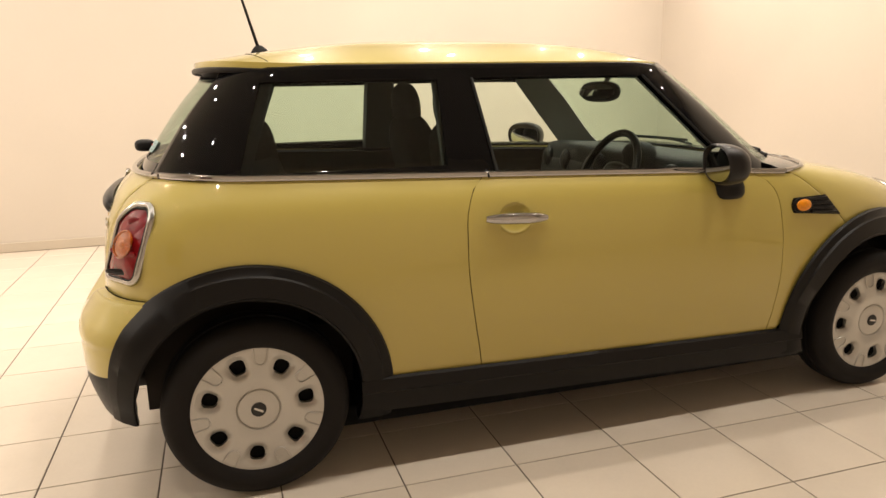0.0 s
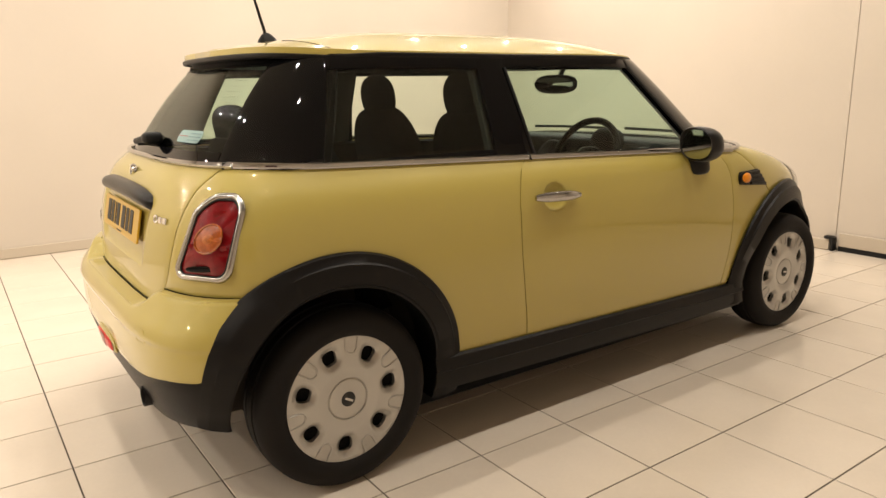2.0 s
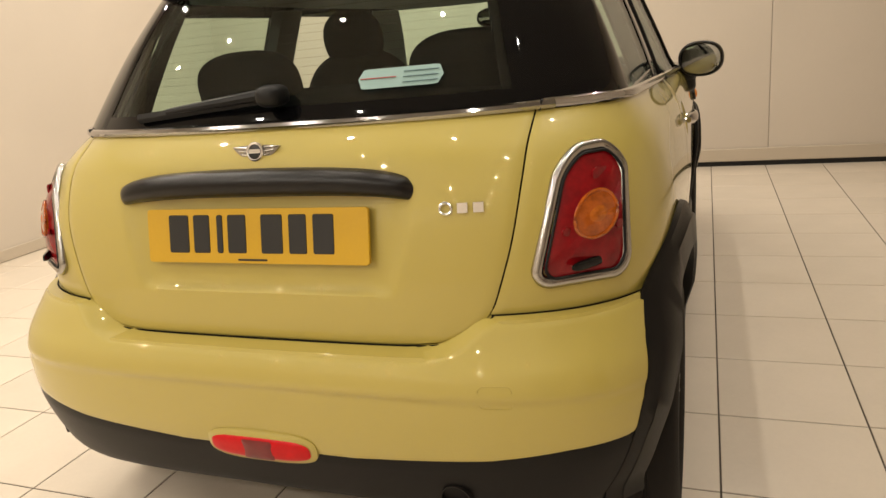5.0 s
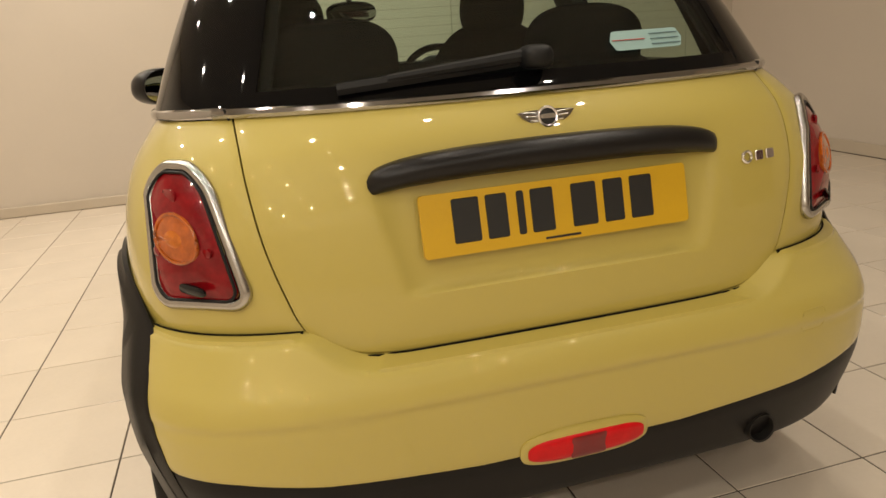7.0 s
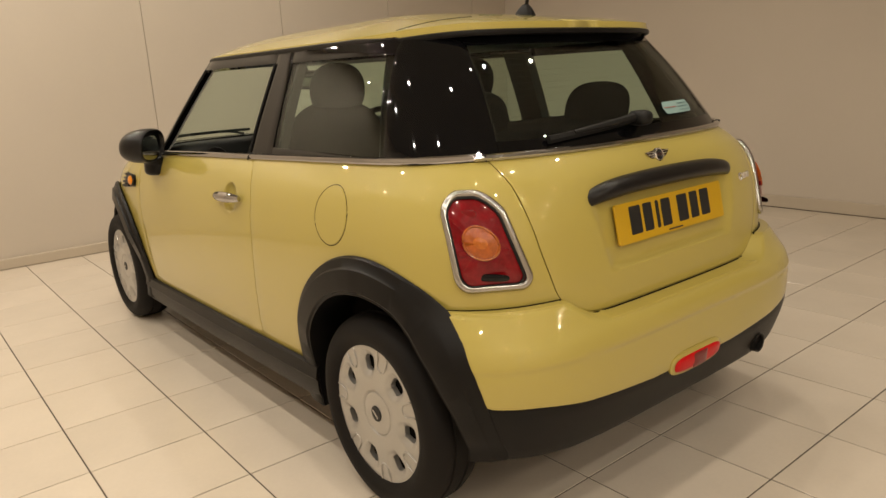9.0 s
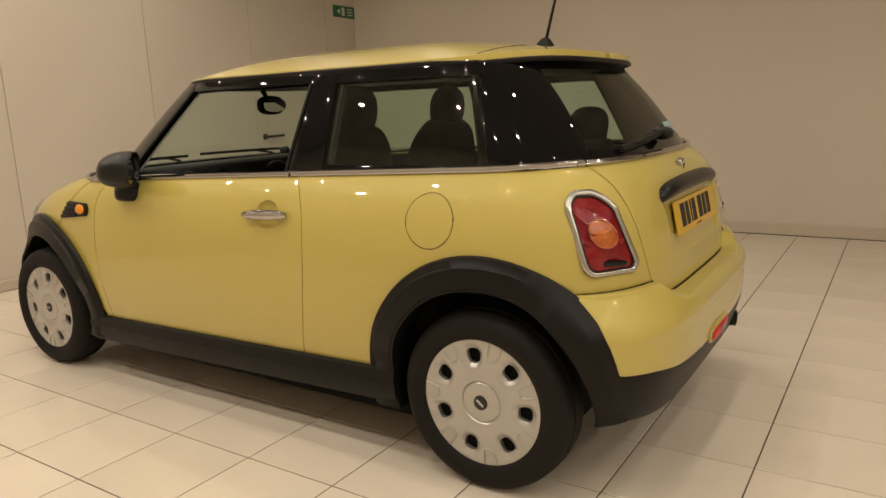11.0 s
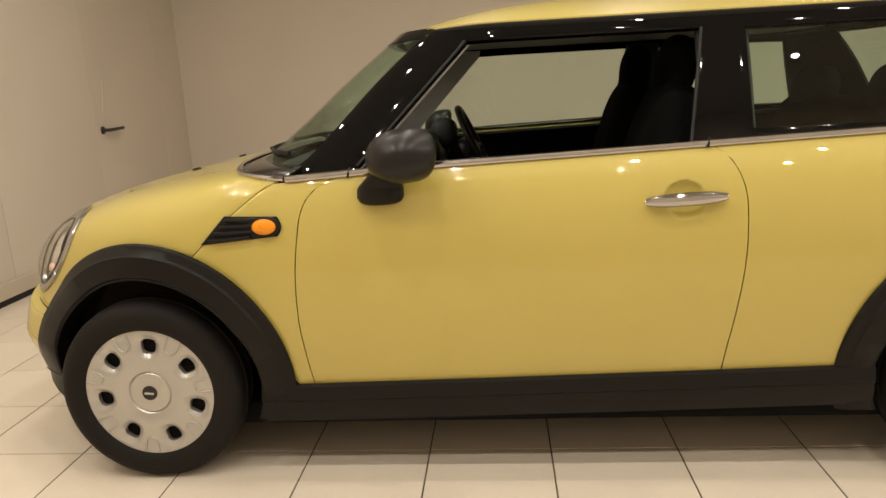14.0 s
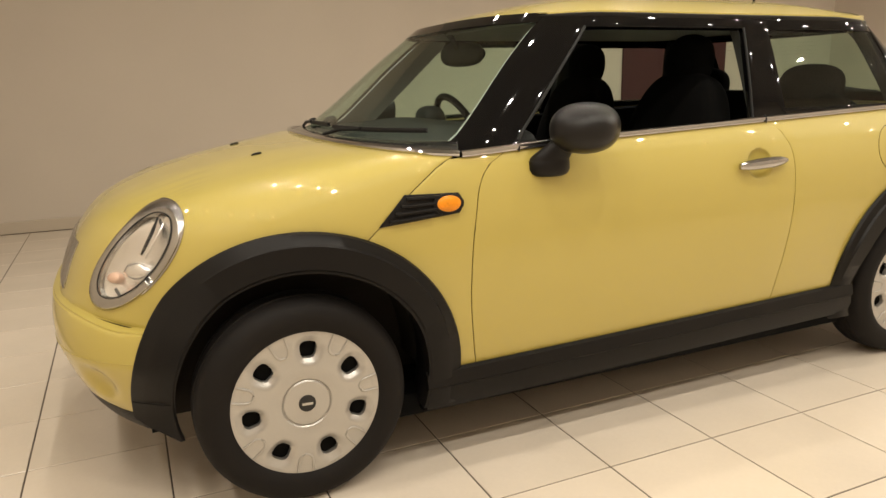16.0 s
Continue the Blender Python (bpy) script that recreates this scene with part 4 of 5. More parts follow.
# grille seen at the edge of the nose
rows = []
for i in range(25):
    y = -0.275 + 0.55 * i / 24
    row = []
    for j in range(9):
        z = 0.565 + 0.135 * j / 8
        w = half_width(z)
        x1 = nose_x(z)
        x = XB + (x1 - XB) * (1 - (abs(y) / w) ** NF) ** (1 / NF)
        row.append(Vector((x + 0.007, y, z)))
    rows.append(row)
part("radiator_grille", shell(rows, 0.012, 0.004), M_SATIN, front_bumper, "chrome framed radiator grille")


# headlamps
def headlamp(s):
    lamp = group_empty("headlamp", (0, 0, 0), car)

    def at(f, t, out, dp=0.0, dq=0.0):
        x, z = lamp_xz(LAMP_A * f * math.cos(t) + dp, LAMP_B * f * math.sin(t) + dq)
        return side_place(x, z, s, out)[0]

    turn = [2 * math.pi * k / 64 for k in range(65)]
    # wide flat ring, broader towards the flank
    rows = []
    for f, out in ((1.10, -0.006), (1.10, 0.003), (1.07, 0.0075), (1.0, 0.0095), (0.93, 0.009), (0.885, 0.006), (0.88, -0.008)):
        rows.append([at(f - (0.10 * max(0, math.cos(t)) if f < 0.9 else 0), t, out) for t in turn])
    part("chrome_surround", shell(rows, 0.003, 0.0), M_SATIN, lamp, "wide satin chrome headlamp ring")
    part("lamp_seal", tube([at(0.875 - 0.10 * max(0, math.cos(t)), t, 0.007) for t in turn[:-1]], 0.0019, closed=True, sides=8), M_CABLE, lamp, "black lens seal")
    x, z = lamp_xz(0, 0)
    mid, axis = side_place(x, z, s)

    def inside(p, q, deep):
        """A place in the lamp, p across and q along it as fractions, so far behind the lens."""
        x, z = lamp_xz(LAMP_A * p, LAMP_B * q)
        return side_place(x, z, s)[0] - axis * deep

    rows = []
    for k in range(11):
        f = 0.93 - 0.91 * k / 10
        rows.append([inside(f * math.cos(t), f * math.sin(t), 0.006 + 0.050 * (1 - (f / 0.93) ** 2)) for t in turn])
    part("lamp_bowl", shell(rows, 0.003, 0.0, centre=mid - axis), M_REFLECTOR, lamp, "bright silvered reflector bowl")
    part("bulb_shroud", tube([inside(-0.50 + 0.32 * k / 8, 0.66 - 0.62 * k / 8, 0.012 + 0.010 * k / 8) for k in range(9)], [0.0030 + 0.0020 * math.sin(math.pi * k / 8) for k in range(9)], sides=8), M_CABLE, lamp, "dark upright slot in the reflector")
    part("bulb_pole", tube([inside(-0.32 + 0.32 * k / 8, 0.68 - 0.62 * k / 8, 0.022) for k in range(9)], [0.004 + 0.002 * k / 8 for k in range(9)], sides=10), M_REFLECTOR, lamp)
    part("bulb_cap", domed(oval(0.046, 0.026, 32), 0.018, oriented(inside(0.05, -0.22, 0.034), axis), 5, 0.02), M_REFLECTOR, lamp, "silvered bulb cap")
    p = inside(-0.30, -0.60, 0.020)
    part("indicator_bulb", domed(oval(0.021, 0.015, 24), 0.010, oriented(p, axis), 4, 0.02), mat_peach, lamp, "peach coloured bulb")
    part("bulb_holder", tube([inside(0.10 + 0.30 * k / 4, -0.66, 0.014) for k in range(5)], 0.0045, sides=8), M_STEEL, lamp)
    rows = [[at(0.88 * (1 - 0.985 * k / 10), t, 0.006 + 0.028 * (1 - (1 - k / 10) ** 2.4)) for t in turn] for k in range(11)]
    lens = part("clear_lens", shell(rows, 0.003, 0.0), M_LENS, lamp, "clear domed lens")
    lens.visible_shadow = False


mat_peach = mat("peach_bulb", (0.80, 0.55, 0.42), 0.3)
headlamp(1)
headlamp(-1)

# ---------------------------------------------------------------- glasshouse
GW = {0.90: 0.738, 0.95: 0.722, 0.98: 0.706, 1.02: 0.692, 1.10: 0.664, 1.20: 0.626, 1.30: 0.586, 1.345: 0.566}
GR = {0.90: -0.37, 1.00: -0.328, 1.05: -0.298, 1.20: -0.194, 1.345: -0.068}
GF = {0.90: 2.30, 0.95: 2.205, 1.05: 2.07, 1.20: 1.89, 1.345: 1.70}
GB = {0.90: 1.62, 0.95: 1.58, 1.345: 1.24}
GNR, GNF = 2.8, 2.95


def house_a(z):
    """Where the tail's curve ends and the straight side of the glasshouse begins."""
    return smooth_lut(z, GR) + 0.36


def house(u, z, inset=0.0):
    w, ga = smooth_lut(z, GW) - inset, house_a(z)
    if u <= 1:
        f = radians(90 * u)
        x0 = smooth_lut(z, GR) + inset
        return Vector((ga - (ga - x0) * max(math.cos(f), 0) ** (2 / GNR), w * max(math.sin(f), 0) ** (2 / GNR), z))
    xb = lut(z, GB)
    if u <= 2:
        return Vector((ga + (xb - ga) * (u - 1), w, z))
    f = radians(90 * (u - 2))
    x1 = smooth_lut(z, GF) - inset
    return Vector((xb + (x1 - xb) * max(math.sin(f), 0) ** (2 / GNF), w * max(math.cos(f), 0) ** (2 / GNF), z))


def hu_x(x, z):
    xb, ga = lut(z, GB), house_a(z)
    if x < ga:
        q = (ga - x) / (ga - smooth_lut(z, GR))
        return math.degrees(math.acos(min(max(q, 0), 1) ** (GNR / 2))) / 90
    if x <= xb:
        return 1 + (x - ga) / (xb - ga)
    q = (x - xb) / (smooth_lut(z, GF) - xb)
    return 2 + math.degrees(math.asin(min(max(q, 0), 1) ** (GNF / 2))) / 90


def hu_yr(y, z):
    return math.degrees(math.asin(min(y / smooth_lut(z, GW), 1) ** (GNR / 2))) / 90


def hu_yf(y, z):
    return 2 + math.degrees(math.acos(min(y / smooth_lut(z, GW), 1) ** (GNF / 2))) / 90


Z_TOP = 1.338
REAR_EDGE = {0.98: 0.515, 1.02: 0.505, 1.30: 0.425, 1.345: 0.42}     # half width of the clear rear glass
REAR_QTR = {0.98: -0.008, 1.05: 0.012, 1.12: 0.034, 1.30: 0.090}       # rear limit of the clear quarter glass
SCREEN_EDGE = {0.90: 0.655, 0.96: 0.645, 1.30: 0.515, 1.345: 0.505}     # half width of the windscreen
DOOR_GLASS_F = {0.93: 1.80, 1.29: 1.455}
DOOR_GLASS_R = {0.95: 0.838, 1.29: 0.785}
Z_GLASS_TOP = 1.292


def hpatch(left, right, low, high, nu, nv, inset=0.0):
    return patch(left, right, low, high, nu, nv, fn=lambda u, z: house(u, z, inset))


def build_house(s):
    bl = lambda x: belt(x) - 0.004
    top = lambda x: Z_TOP
    part("front_pillar", shell(flip(hpatch(lambda z: hu_x(lut(z, DOOR_GLASS_F), z), lambda z: hu_yf(smooth_lut(z, SCREEN_EDGE), z), bl, top, 10, 24), s), 0.02), M_BLACKGLOSS, car, "gloss black windscreen pillar")
    part("door_pillar", shell(flip(hpatch(lambda z: hu_x(0.664, z), lambda z: hu_x(lut(z, DOOR_GLASS_R), z), bl, top, 8, 18), s), 0.02), M_BLACKGLOSS, car, "gloss black pillar behind the door")
    part("rear_pillar", shell(flip(hpatch(lambda z: hu_yr(lut(z, REAR_EDGE), z), lambda z: hu_x(lut(z, REAR_QTR), z), lambda x: belt(x) - 0.004 if x > -0.2 else 1.0, top, 22, 20), s), 0.02), M_BLACKGLOSS, car, "gloss black wrapped rear pillar")
    part("window_rail", shell(flip(hpatch(lambda z: hu_x(lut(z, REAR_QTR), z), lambda z: hu_x(0.664, z), lambda x: 1.288, top, 12, 5), s), 0.02), M_BLACKGLOSS, car)
    part("window_rail", shell(flip(hpatch(lambda z: hu_x(lut(z, DOOR_GLASS_R), z), lambda z: hu_x(lut(z, DOOR_GLASS_F), z), lambda x: Z_GLASS_TOP, top, 16, 5), s), 0.02), M_BLACKGLOSS, car)
    part("window_ledge", shell(flip(hpatch(lambda z: hu_x(lut(z, REAR_QTR), z), lambda z: hu_x(0.664, z), bl, lambda x: 1.012, 12, 5), s), 0.02), M_BLACKGLOSS, car)
    g = part("quarter_window", shell(flip(hpatch(lambda z: hu_x(lut(z, REAR_QTR) - 0.01, z), lambda z: hu_x(0.674, z), lambda x: 1.005, lambda x: 1.295, 10, 10, 0.005), s), 0.004, 0), M_GLASS, car, "fixed tinted side window")
    g.visible_shadow = False
    if s < 0:
        g = part("door_window", shell(flip(hpatch(lambda z: hu_x(lut(z, DOOR_GLASS_R) - 0.01, z), lambda z: hu_x(lut(z, DOOR_GLASS_F) + 0.01, z), lambda x: belt(x) - 0.01, lambda x: Z_GLASS_TOP + 0.008, 12, 12, 0.008), s), 0.004, 0), M_GLASS, car, "closed clear door window")
        g.visible_shadow = False
    part("pillar_trim", shell(flip(hpatch(lambda z: hu_x(lut(z, DOOR_GLASS_F) - 0.01, z), lambda z: hu_yf(smooth_lut(z, SCREEN_EDGE), z) + 0.01, bl, lambda x: Z_TOP - 0.03, 8, 14, 0.026), s), 0.006, 0), M_TRIM2, car, "grey inner pillar trim")
    # edge seal between door glass and pillar
    for tab, dz in ((DOOR_GLASS_R, 0.0), (DOOR_GLASS_F, 0.0)):
        line = []
        for k in range(12):
            z = 0.955 + (Z_GLASS_TOP - 0.955) * k / 11
            q = house(hu_x(lut(z, tab), z), z, -0.001)
            line.append((q.x, s * q.y, q.z))
        part("window_seal", tube(line, 0.005, sides=6), M_CABLE, car)


build_house(1)
build_house(-1)


def mirrored_sheet(limit, low, high, nu, nv, inset, front):
    rows = []
    for i in range(2 * nu + 1):
        t = -1 + i / nu
        row = []
        for j in range(nv + 1):
            z = low + (high - low) * j / nv
            e = limit(z)
            u = 3 - (3 - e) * abs(t) if front else e * abs(t) ** 1.4
            q = house(u, z, inset)
            row.append(Vector((q.x, math.copysign(q.y, t) if t else 0.0, q.z)))
        rows.append(row)
    return rows


g = part("windscreen", shell(mirrored_sheet(lambda z: hu_yf(smooth_lut(z, SCREEN_EDGE), z) - 0.01, 0.945, Z_TOP - 0.004, 20, 16, 0.004, True), 0.005, 0), M_GLASS, car, "clear curved windscreen")
g.visible_shadow = False
part("screen_band", shell(mirrored_sheet(lambda z: hu_yf(smooth_lut(z, SCREEN_EDGE), z) - 0.01, Z_TOP - 0.030, Z_TOP + 0.002, 20, 3, 0.001, True), 0.003, 0), M_BLACKGLOSS, car)
g = part("rear_window", shell(mirrored_sheet(lambda z: hu_yr(lut(z, REAR_EDGE), z) + 0.006, 1.004, Z_TOP - 0.002, 20, 14, 0.004, False), 0.004, 0), M_GLASS, tailgate, "tinted rear window")
g.visible_shadow = False
part("rear_glass_band", shell(mirrored_sheet(lambda z: hu_yr(lut(z, REAR_EDGE), z), 1.004, 1.045, 20, 3, 0.001, False), 0.003, 0), M_BLACKGLOSS, tailgate)
part("rear_glass_band", shell(mirrored_sheet(lambda z: hu_yr(lut(z, REAR_EDGE), z), 1.300, Z_TOP + 0.002, 20, 3, 0.001, False), 0.003, 0), M_BLACKGLOSS, tailgate)


# inner trim of the rear pillars, and of the pillars behind the doors
for s in (1, -1):
    rows = []
    for j in range(15):
        z = 1.0 + 0.31 * j / 14
        ua, ub = hu_yr(lut(z, REAR_EDGE) - 0.005, z), hu_x(lut(z, REAR_QTR) + 0.030, z)
        row = [house(ua + (ub - ua) * i / 12, z, 0.030 + 0.028 * min(1, i / 3)) for i in range(13)]
        q = house(ub, z, 0.012)
        row += [row[-1].lerp(q, 0.5), q]
        rows.append([Vector((p.x, s * p.y, p.z)) for p in row])
    part("pillar_trim", shell(rows, 0.006, 0, centre=Vector((0.6, 0, 1.1))), M_DARK, car, "black inner trim of the rear pillar")
    rows = []
    for j in range(15):
        z = 0.97 + 0.33 * j / 14
        row = []
        for x, ins in ((0.655, 0.022), (0.662, 0.055), (0.70, 0.068), (0.75, 0.068), (0.785, 0.055), (0.792, 0.022)):
            p = house(hu_x(x, z), z, ins)
            row.append(Vector((p.x, s * p.y, p.z)))
        rows.append(row)
    part("pillar_trim", shell(rows, 0.006, 0, centre=Vector((0.6, 0, 1.1))), M_TRIM3, car, "dark grey inner trim behind the door")
# heater wires on the rear glass
wires = bmesh.new()
for j in range(13):
    z = 1.070 + 0.017 * j
    e = hu_yr(lut(z, REAR_EDGE) - 0.04, z)
    line = []
    for i in range(25):
        t = -1 + i / 12
        q = house(e * abs(t) ** 1.4, z, 0.0095)
        line.append(Vector((q.x, math.copysign(q.y, t) if t else 0.0, q.z)))
    wires = join_bm(wires, tube(line, 0.00022, sides=4))
part("heater_wires", wires, M_HEATER, tailgate, "fine brown heater wires on the rear glass")


# roof
SPOILER = 0.040


def roof_point(k, n, rho):
    """Along the rim (k of n) and inward (rho 1 at the rim, 0 in the middle)."""
    t = k / n
    s = 1 if t < 0.5 else -1
    f = t * 2 if t < 0.5 else 2 - t * 2
    u = 3 * f
    q = house(u, Z_TOP)
    q = Vector((q.x, s * q.y, 0))
    q.x -= SPOILER * ease((0.80 - u) / 0.42)
    c = Vector((0.80, 0, 0))
    p = c + (q - c) * rho
    lift = 0.097 * (1 - rho**2.6)
    z = Z_TOP + 0.006 + lift - 0.012 * max(0, (p.x - 1.35) / 0.3) ** 2 * rho + 0.016 * ease((0.24 - p.x) / 0.36) * rho
    return Vector((p.x, p.y, z))


N_RIM = 120
rhos = (1.004, 1.0, 0.985, 0.96, 0.92, 0.86, 0.78, 0.68, 0.56, 0.42, 0.28, 0.14, 0.02)


def rim_drop(k):
    u = 6 * min(k / N_RIM, 1 - k / N_RIM)
    return 0.012 + 0.014 * min(1, max(0, (1.0 - u) / 0.25))


rows = [[roof_point(k, N_RIM, r) - Vector((0, 0, rim_drop(k) if i == 0 else 0)) for k in range(N_RIM + 1)] for i, r in enumerate(rhos)]
part("roof_skin", shell(rows, 0.01, 0.0, centre=Vector((0.8, 0, 0.5))), M_PAINT, car, "pale yellow roof with small spoiler")
rim = [roof_point(k, N_RIM, 1.002) - Vector((0, 0, rim_drop(k) + 0.001)) for k in range(N_RIM)]
part("drip_rail", tube(rim, 0.0075, closed=True, sides=8, flat=1.2), M_CLAD, car, "black rail round the roof edge")
# underside lip of the spoiler
rows = []
for i in range(31):
    u = 0.93 * abs(-1 + i / 15)
    sgn = math.copysign(1, -1 + i / 15)
    q = house(u, Z_TOP)
    o = SPOILER * ease((0.80 - u) / 0.42)
    rows.append([Vector((q.x - o + 0.006, sgn * q.y, Z_TOP - 0.006)), Vector((q.x - o * 0.5 + 0.006, sgn * q.y * 0.995, Z_TOP - 0.014)), Vector((q.x + 0.012, sgn * q.y * 0.985, Z_TOP - 0.022))])
part("spoiler_lip", shell(rows, 0.012, 0.001, centre=Vector((0.5, 0, 2))), M_CLAD, car)
# seam between roof and spoiler
rim_k = list(range(0, N_RIM // 2))
rim_p = [roof_point(k, N_RIM, 1.0) for k in rim_k]
rim_a = [math.atan2(p.y, 0.80 - p.x) for p in rim_p]


def on_roof(x, y):
    k = float(np.interp(math.atan2(abs(y), 0.80 - x), rim_a, rim_k))
    e = roof_point(k, N_RIM, 1.0)
    q = roof_point(k, N_RIM, math.hypot(0.80 - x, y) / math.hypot(0.80 - e.x, e.y))
    return Vector((q.x, math.copysign(q.y, y), q.z))


for s in (1, -1):
    line = [on_roof(0.035 + 0.075 * (y / 0.5) ** 2, s * y) for y in (0.30 + 0.235 * k / 16 for k in range(17))]
    part("roof_seam", tube(line, 0.0016, sides=5), M_DARK, car)
# headlining
rows = [[roof_point(k, 60, r) - Vector((0, 0, 0.03)) for k in range(61)] for r in (0.97, 0.8, 0.55, 0.3, 0.03)]
part("headlining", shell(rows, 0.008, 0.0, centre=Vector((0.8, 0, 0.5))), M_TRIMGREY, car, "pale grey headlining")
# aerial
aerial = group_empty("aerial", (0, 0, 0), car)
foot = soft_box((0.085, 0.048, 0.080), 0.7)
for v in foot.verts:
    if v.co.z > 0:
        v.co.x, v.co.y = v.co.x * (1 - 13 * v.co.z) - 0.15 * v.co.z, v.co.y * (1 - 13 * v.co.z)
bmesh.ops.translate(foot, verts=foot.verts, vec=(0.135, 0, 1.394))
part("aerial_foot", foot, M_CLAD, aerial)
part("aerial_rod", tube([(0.129 - 0.085 * k / 6, 0, 1.415 + 0.315 * k / 6) for k in range(7)], [0.0065 - 0.0005 * k for k in range(7)], sides=8), M_CLAD, aerial)

# cowl, chrome edge and wipers
edge = []
for i in range(61):
    t = -1 + i / 30
    z = 0.9465 - 0.018 * abs(t) ** 3
    l = u_x(smooth_lut(z, BONNET_SIDE) - 0.01, z)
    q = body(3 - (3 - l) * abs(t), z)
    edge.append(Vector((q.x - 0.002, math.copysign(q.y, t) if t else 0, q.z + 0.003)))
part("cowl_strip", tube(edge, 0.009, sides=8), M_CHROME, car, "chrome strip at the foot of the windscreen")
rows = []
for i in range(61):
    t = -1 + i / 30
    a = edge[i]
    e = hu_yf(smooth_lut(0.955, SCREEN_EDGE), 0.955)
    q = house(3 - (3 - e) * abs(t), 0.965, 0.0)
    b = Vector((q.x - 0.02, math.copysign(q.y, t) if t else 0, 0.962))
    rows.append([a.lerp(b, k / 4) + Vector((0, 0, -0.004 + 0.006 * math.sin(math.pi * k / 4))) for k in range(5)])
part("cowl_panel", shell(rows, 0.01, 0.0, centre=Vector((1.9, 0, 0.5))), M_COWL, car, "gloss black cowl below the windscreen")


def screen_at(y, z, out=0.012):
    w = smooth_lut(z, GW)
    xb = lut(z, GB)
    return Vector((xb + (smooth_lut(z, GF) - xb) * (1 - (abs(y) / w) ** GNF) ** (1 / GNF) + out, y, z))


for y0, y1 in ((0.10, 0.58), (-0.50, 0.02)):
    line = [screen_at(y0 + (y1 - y0) * k / 12, 0.985 + 0.004 * k / 12, 0.011) for k in range(13)]
    part("wiper_blade", tube(line, 0.0052, sides=6, flat=1.6), M_CABLE, car)
    a = screen_at(y0 + 0.02, 0.962, 0.02)
    part("wiper_arm", tube([a, screen_at(y0 + (y1 - y0) * 0.25, 0.982, 0.022), screen_at(y0 + (y1 - y0) * 0.5, 0.988, 0.018)], 0.0065, sides=6), M_CABLE, car)

part("wiper_pivot", soft_box((0.06, 0.045, 0.05), 0.7, pose(2.02, -0.47, 0.972, 0, 20, 0)), M_CABLE, car)
# rear wiper and sticker


def rear_glass(y, z, out):
    w = smooth_lut(z, GW)
    return Vector((house_a(z) - 0.36 * (1 - (abs(y) / w) ** GNR) ** (1 / GNR) - out, y, z))


wiper = group_empty("rear_wiper", (0, 0, 0), tailgate)
line = [rear_glass(0.0 + 0.36 * k / 12, 1.066 - 0.026 * k / 12, 0.012) for k in range(13)]
part("blade", tube(line, 0.008, sides=6, flat=1.5), M_CABLE, wiper)
line = [rear_glass(0.0 + 0.27 * k / 10, 1.074 - 0.022 * k / 10, 0.030 - 0.012 * k / 10) for k in range(11)]
part("arm", tube(line, [0.013 - 0.0006 * k for k in range(11)], sides=8), M_CABLE, wiper)
part("pivot", soft_box((0.07, 0.06, 0.045), 0.7, pose(-0.316, -0.012, 1.070)), M_CABLE, wiper)
sticker = group_empty("window_sticker", (0, 0, 0), tailgate)
rows = []
for i in range(21):
    f = i / 20
    y = -0.190 - 0.175 * f
    e = min(f, 1 - f) * 0.175
    h = 0.0175 * (1 - max(0, 1 - e / 0.014) ** 2) ** 0.5 + 0.0008
    rows.append([rear_glass(y, 1.085 - h + 2 * h * j / 3, 0.0022) for j in range(4)])
part("sticker_sheet", shell(rows, 0.001, 0), M_STICKER, sticker, "pale blue-white window sticker")
for i, (a, b, z, m_) in enumerate(((0.195, 0.270, 1.086, M_STICKERRED), (0.285, 0.355, 1.095, M_STICKERTXT), (0.285, 0.355, 1.085, M_STICKERTXT), (0.285, 0.355, 1.075, M_STICKERTXT))):
    part("sticker_bar", tube([rear_glass(-a - (b - a) * k / 4, z, 0.0038) for k in range(5)], 0.0018, sides=4, flat=0.5), m_, sticker)


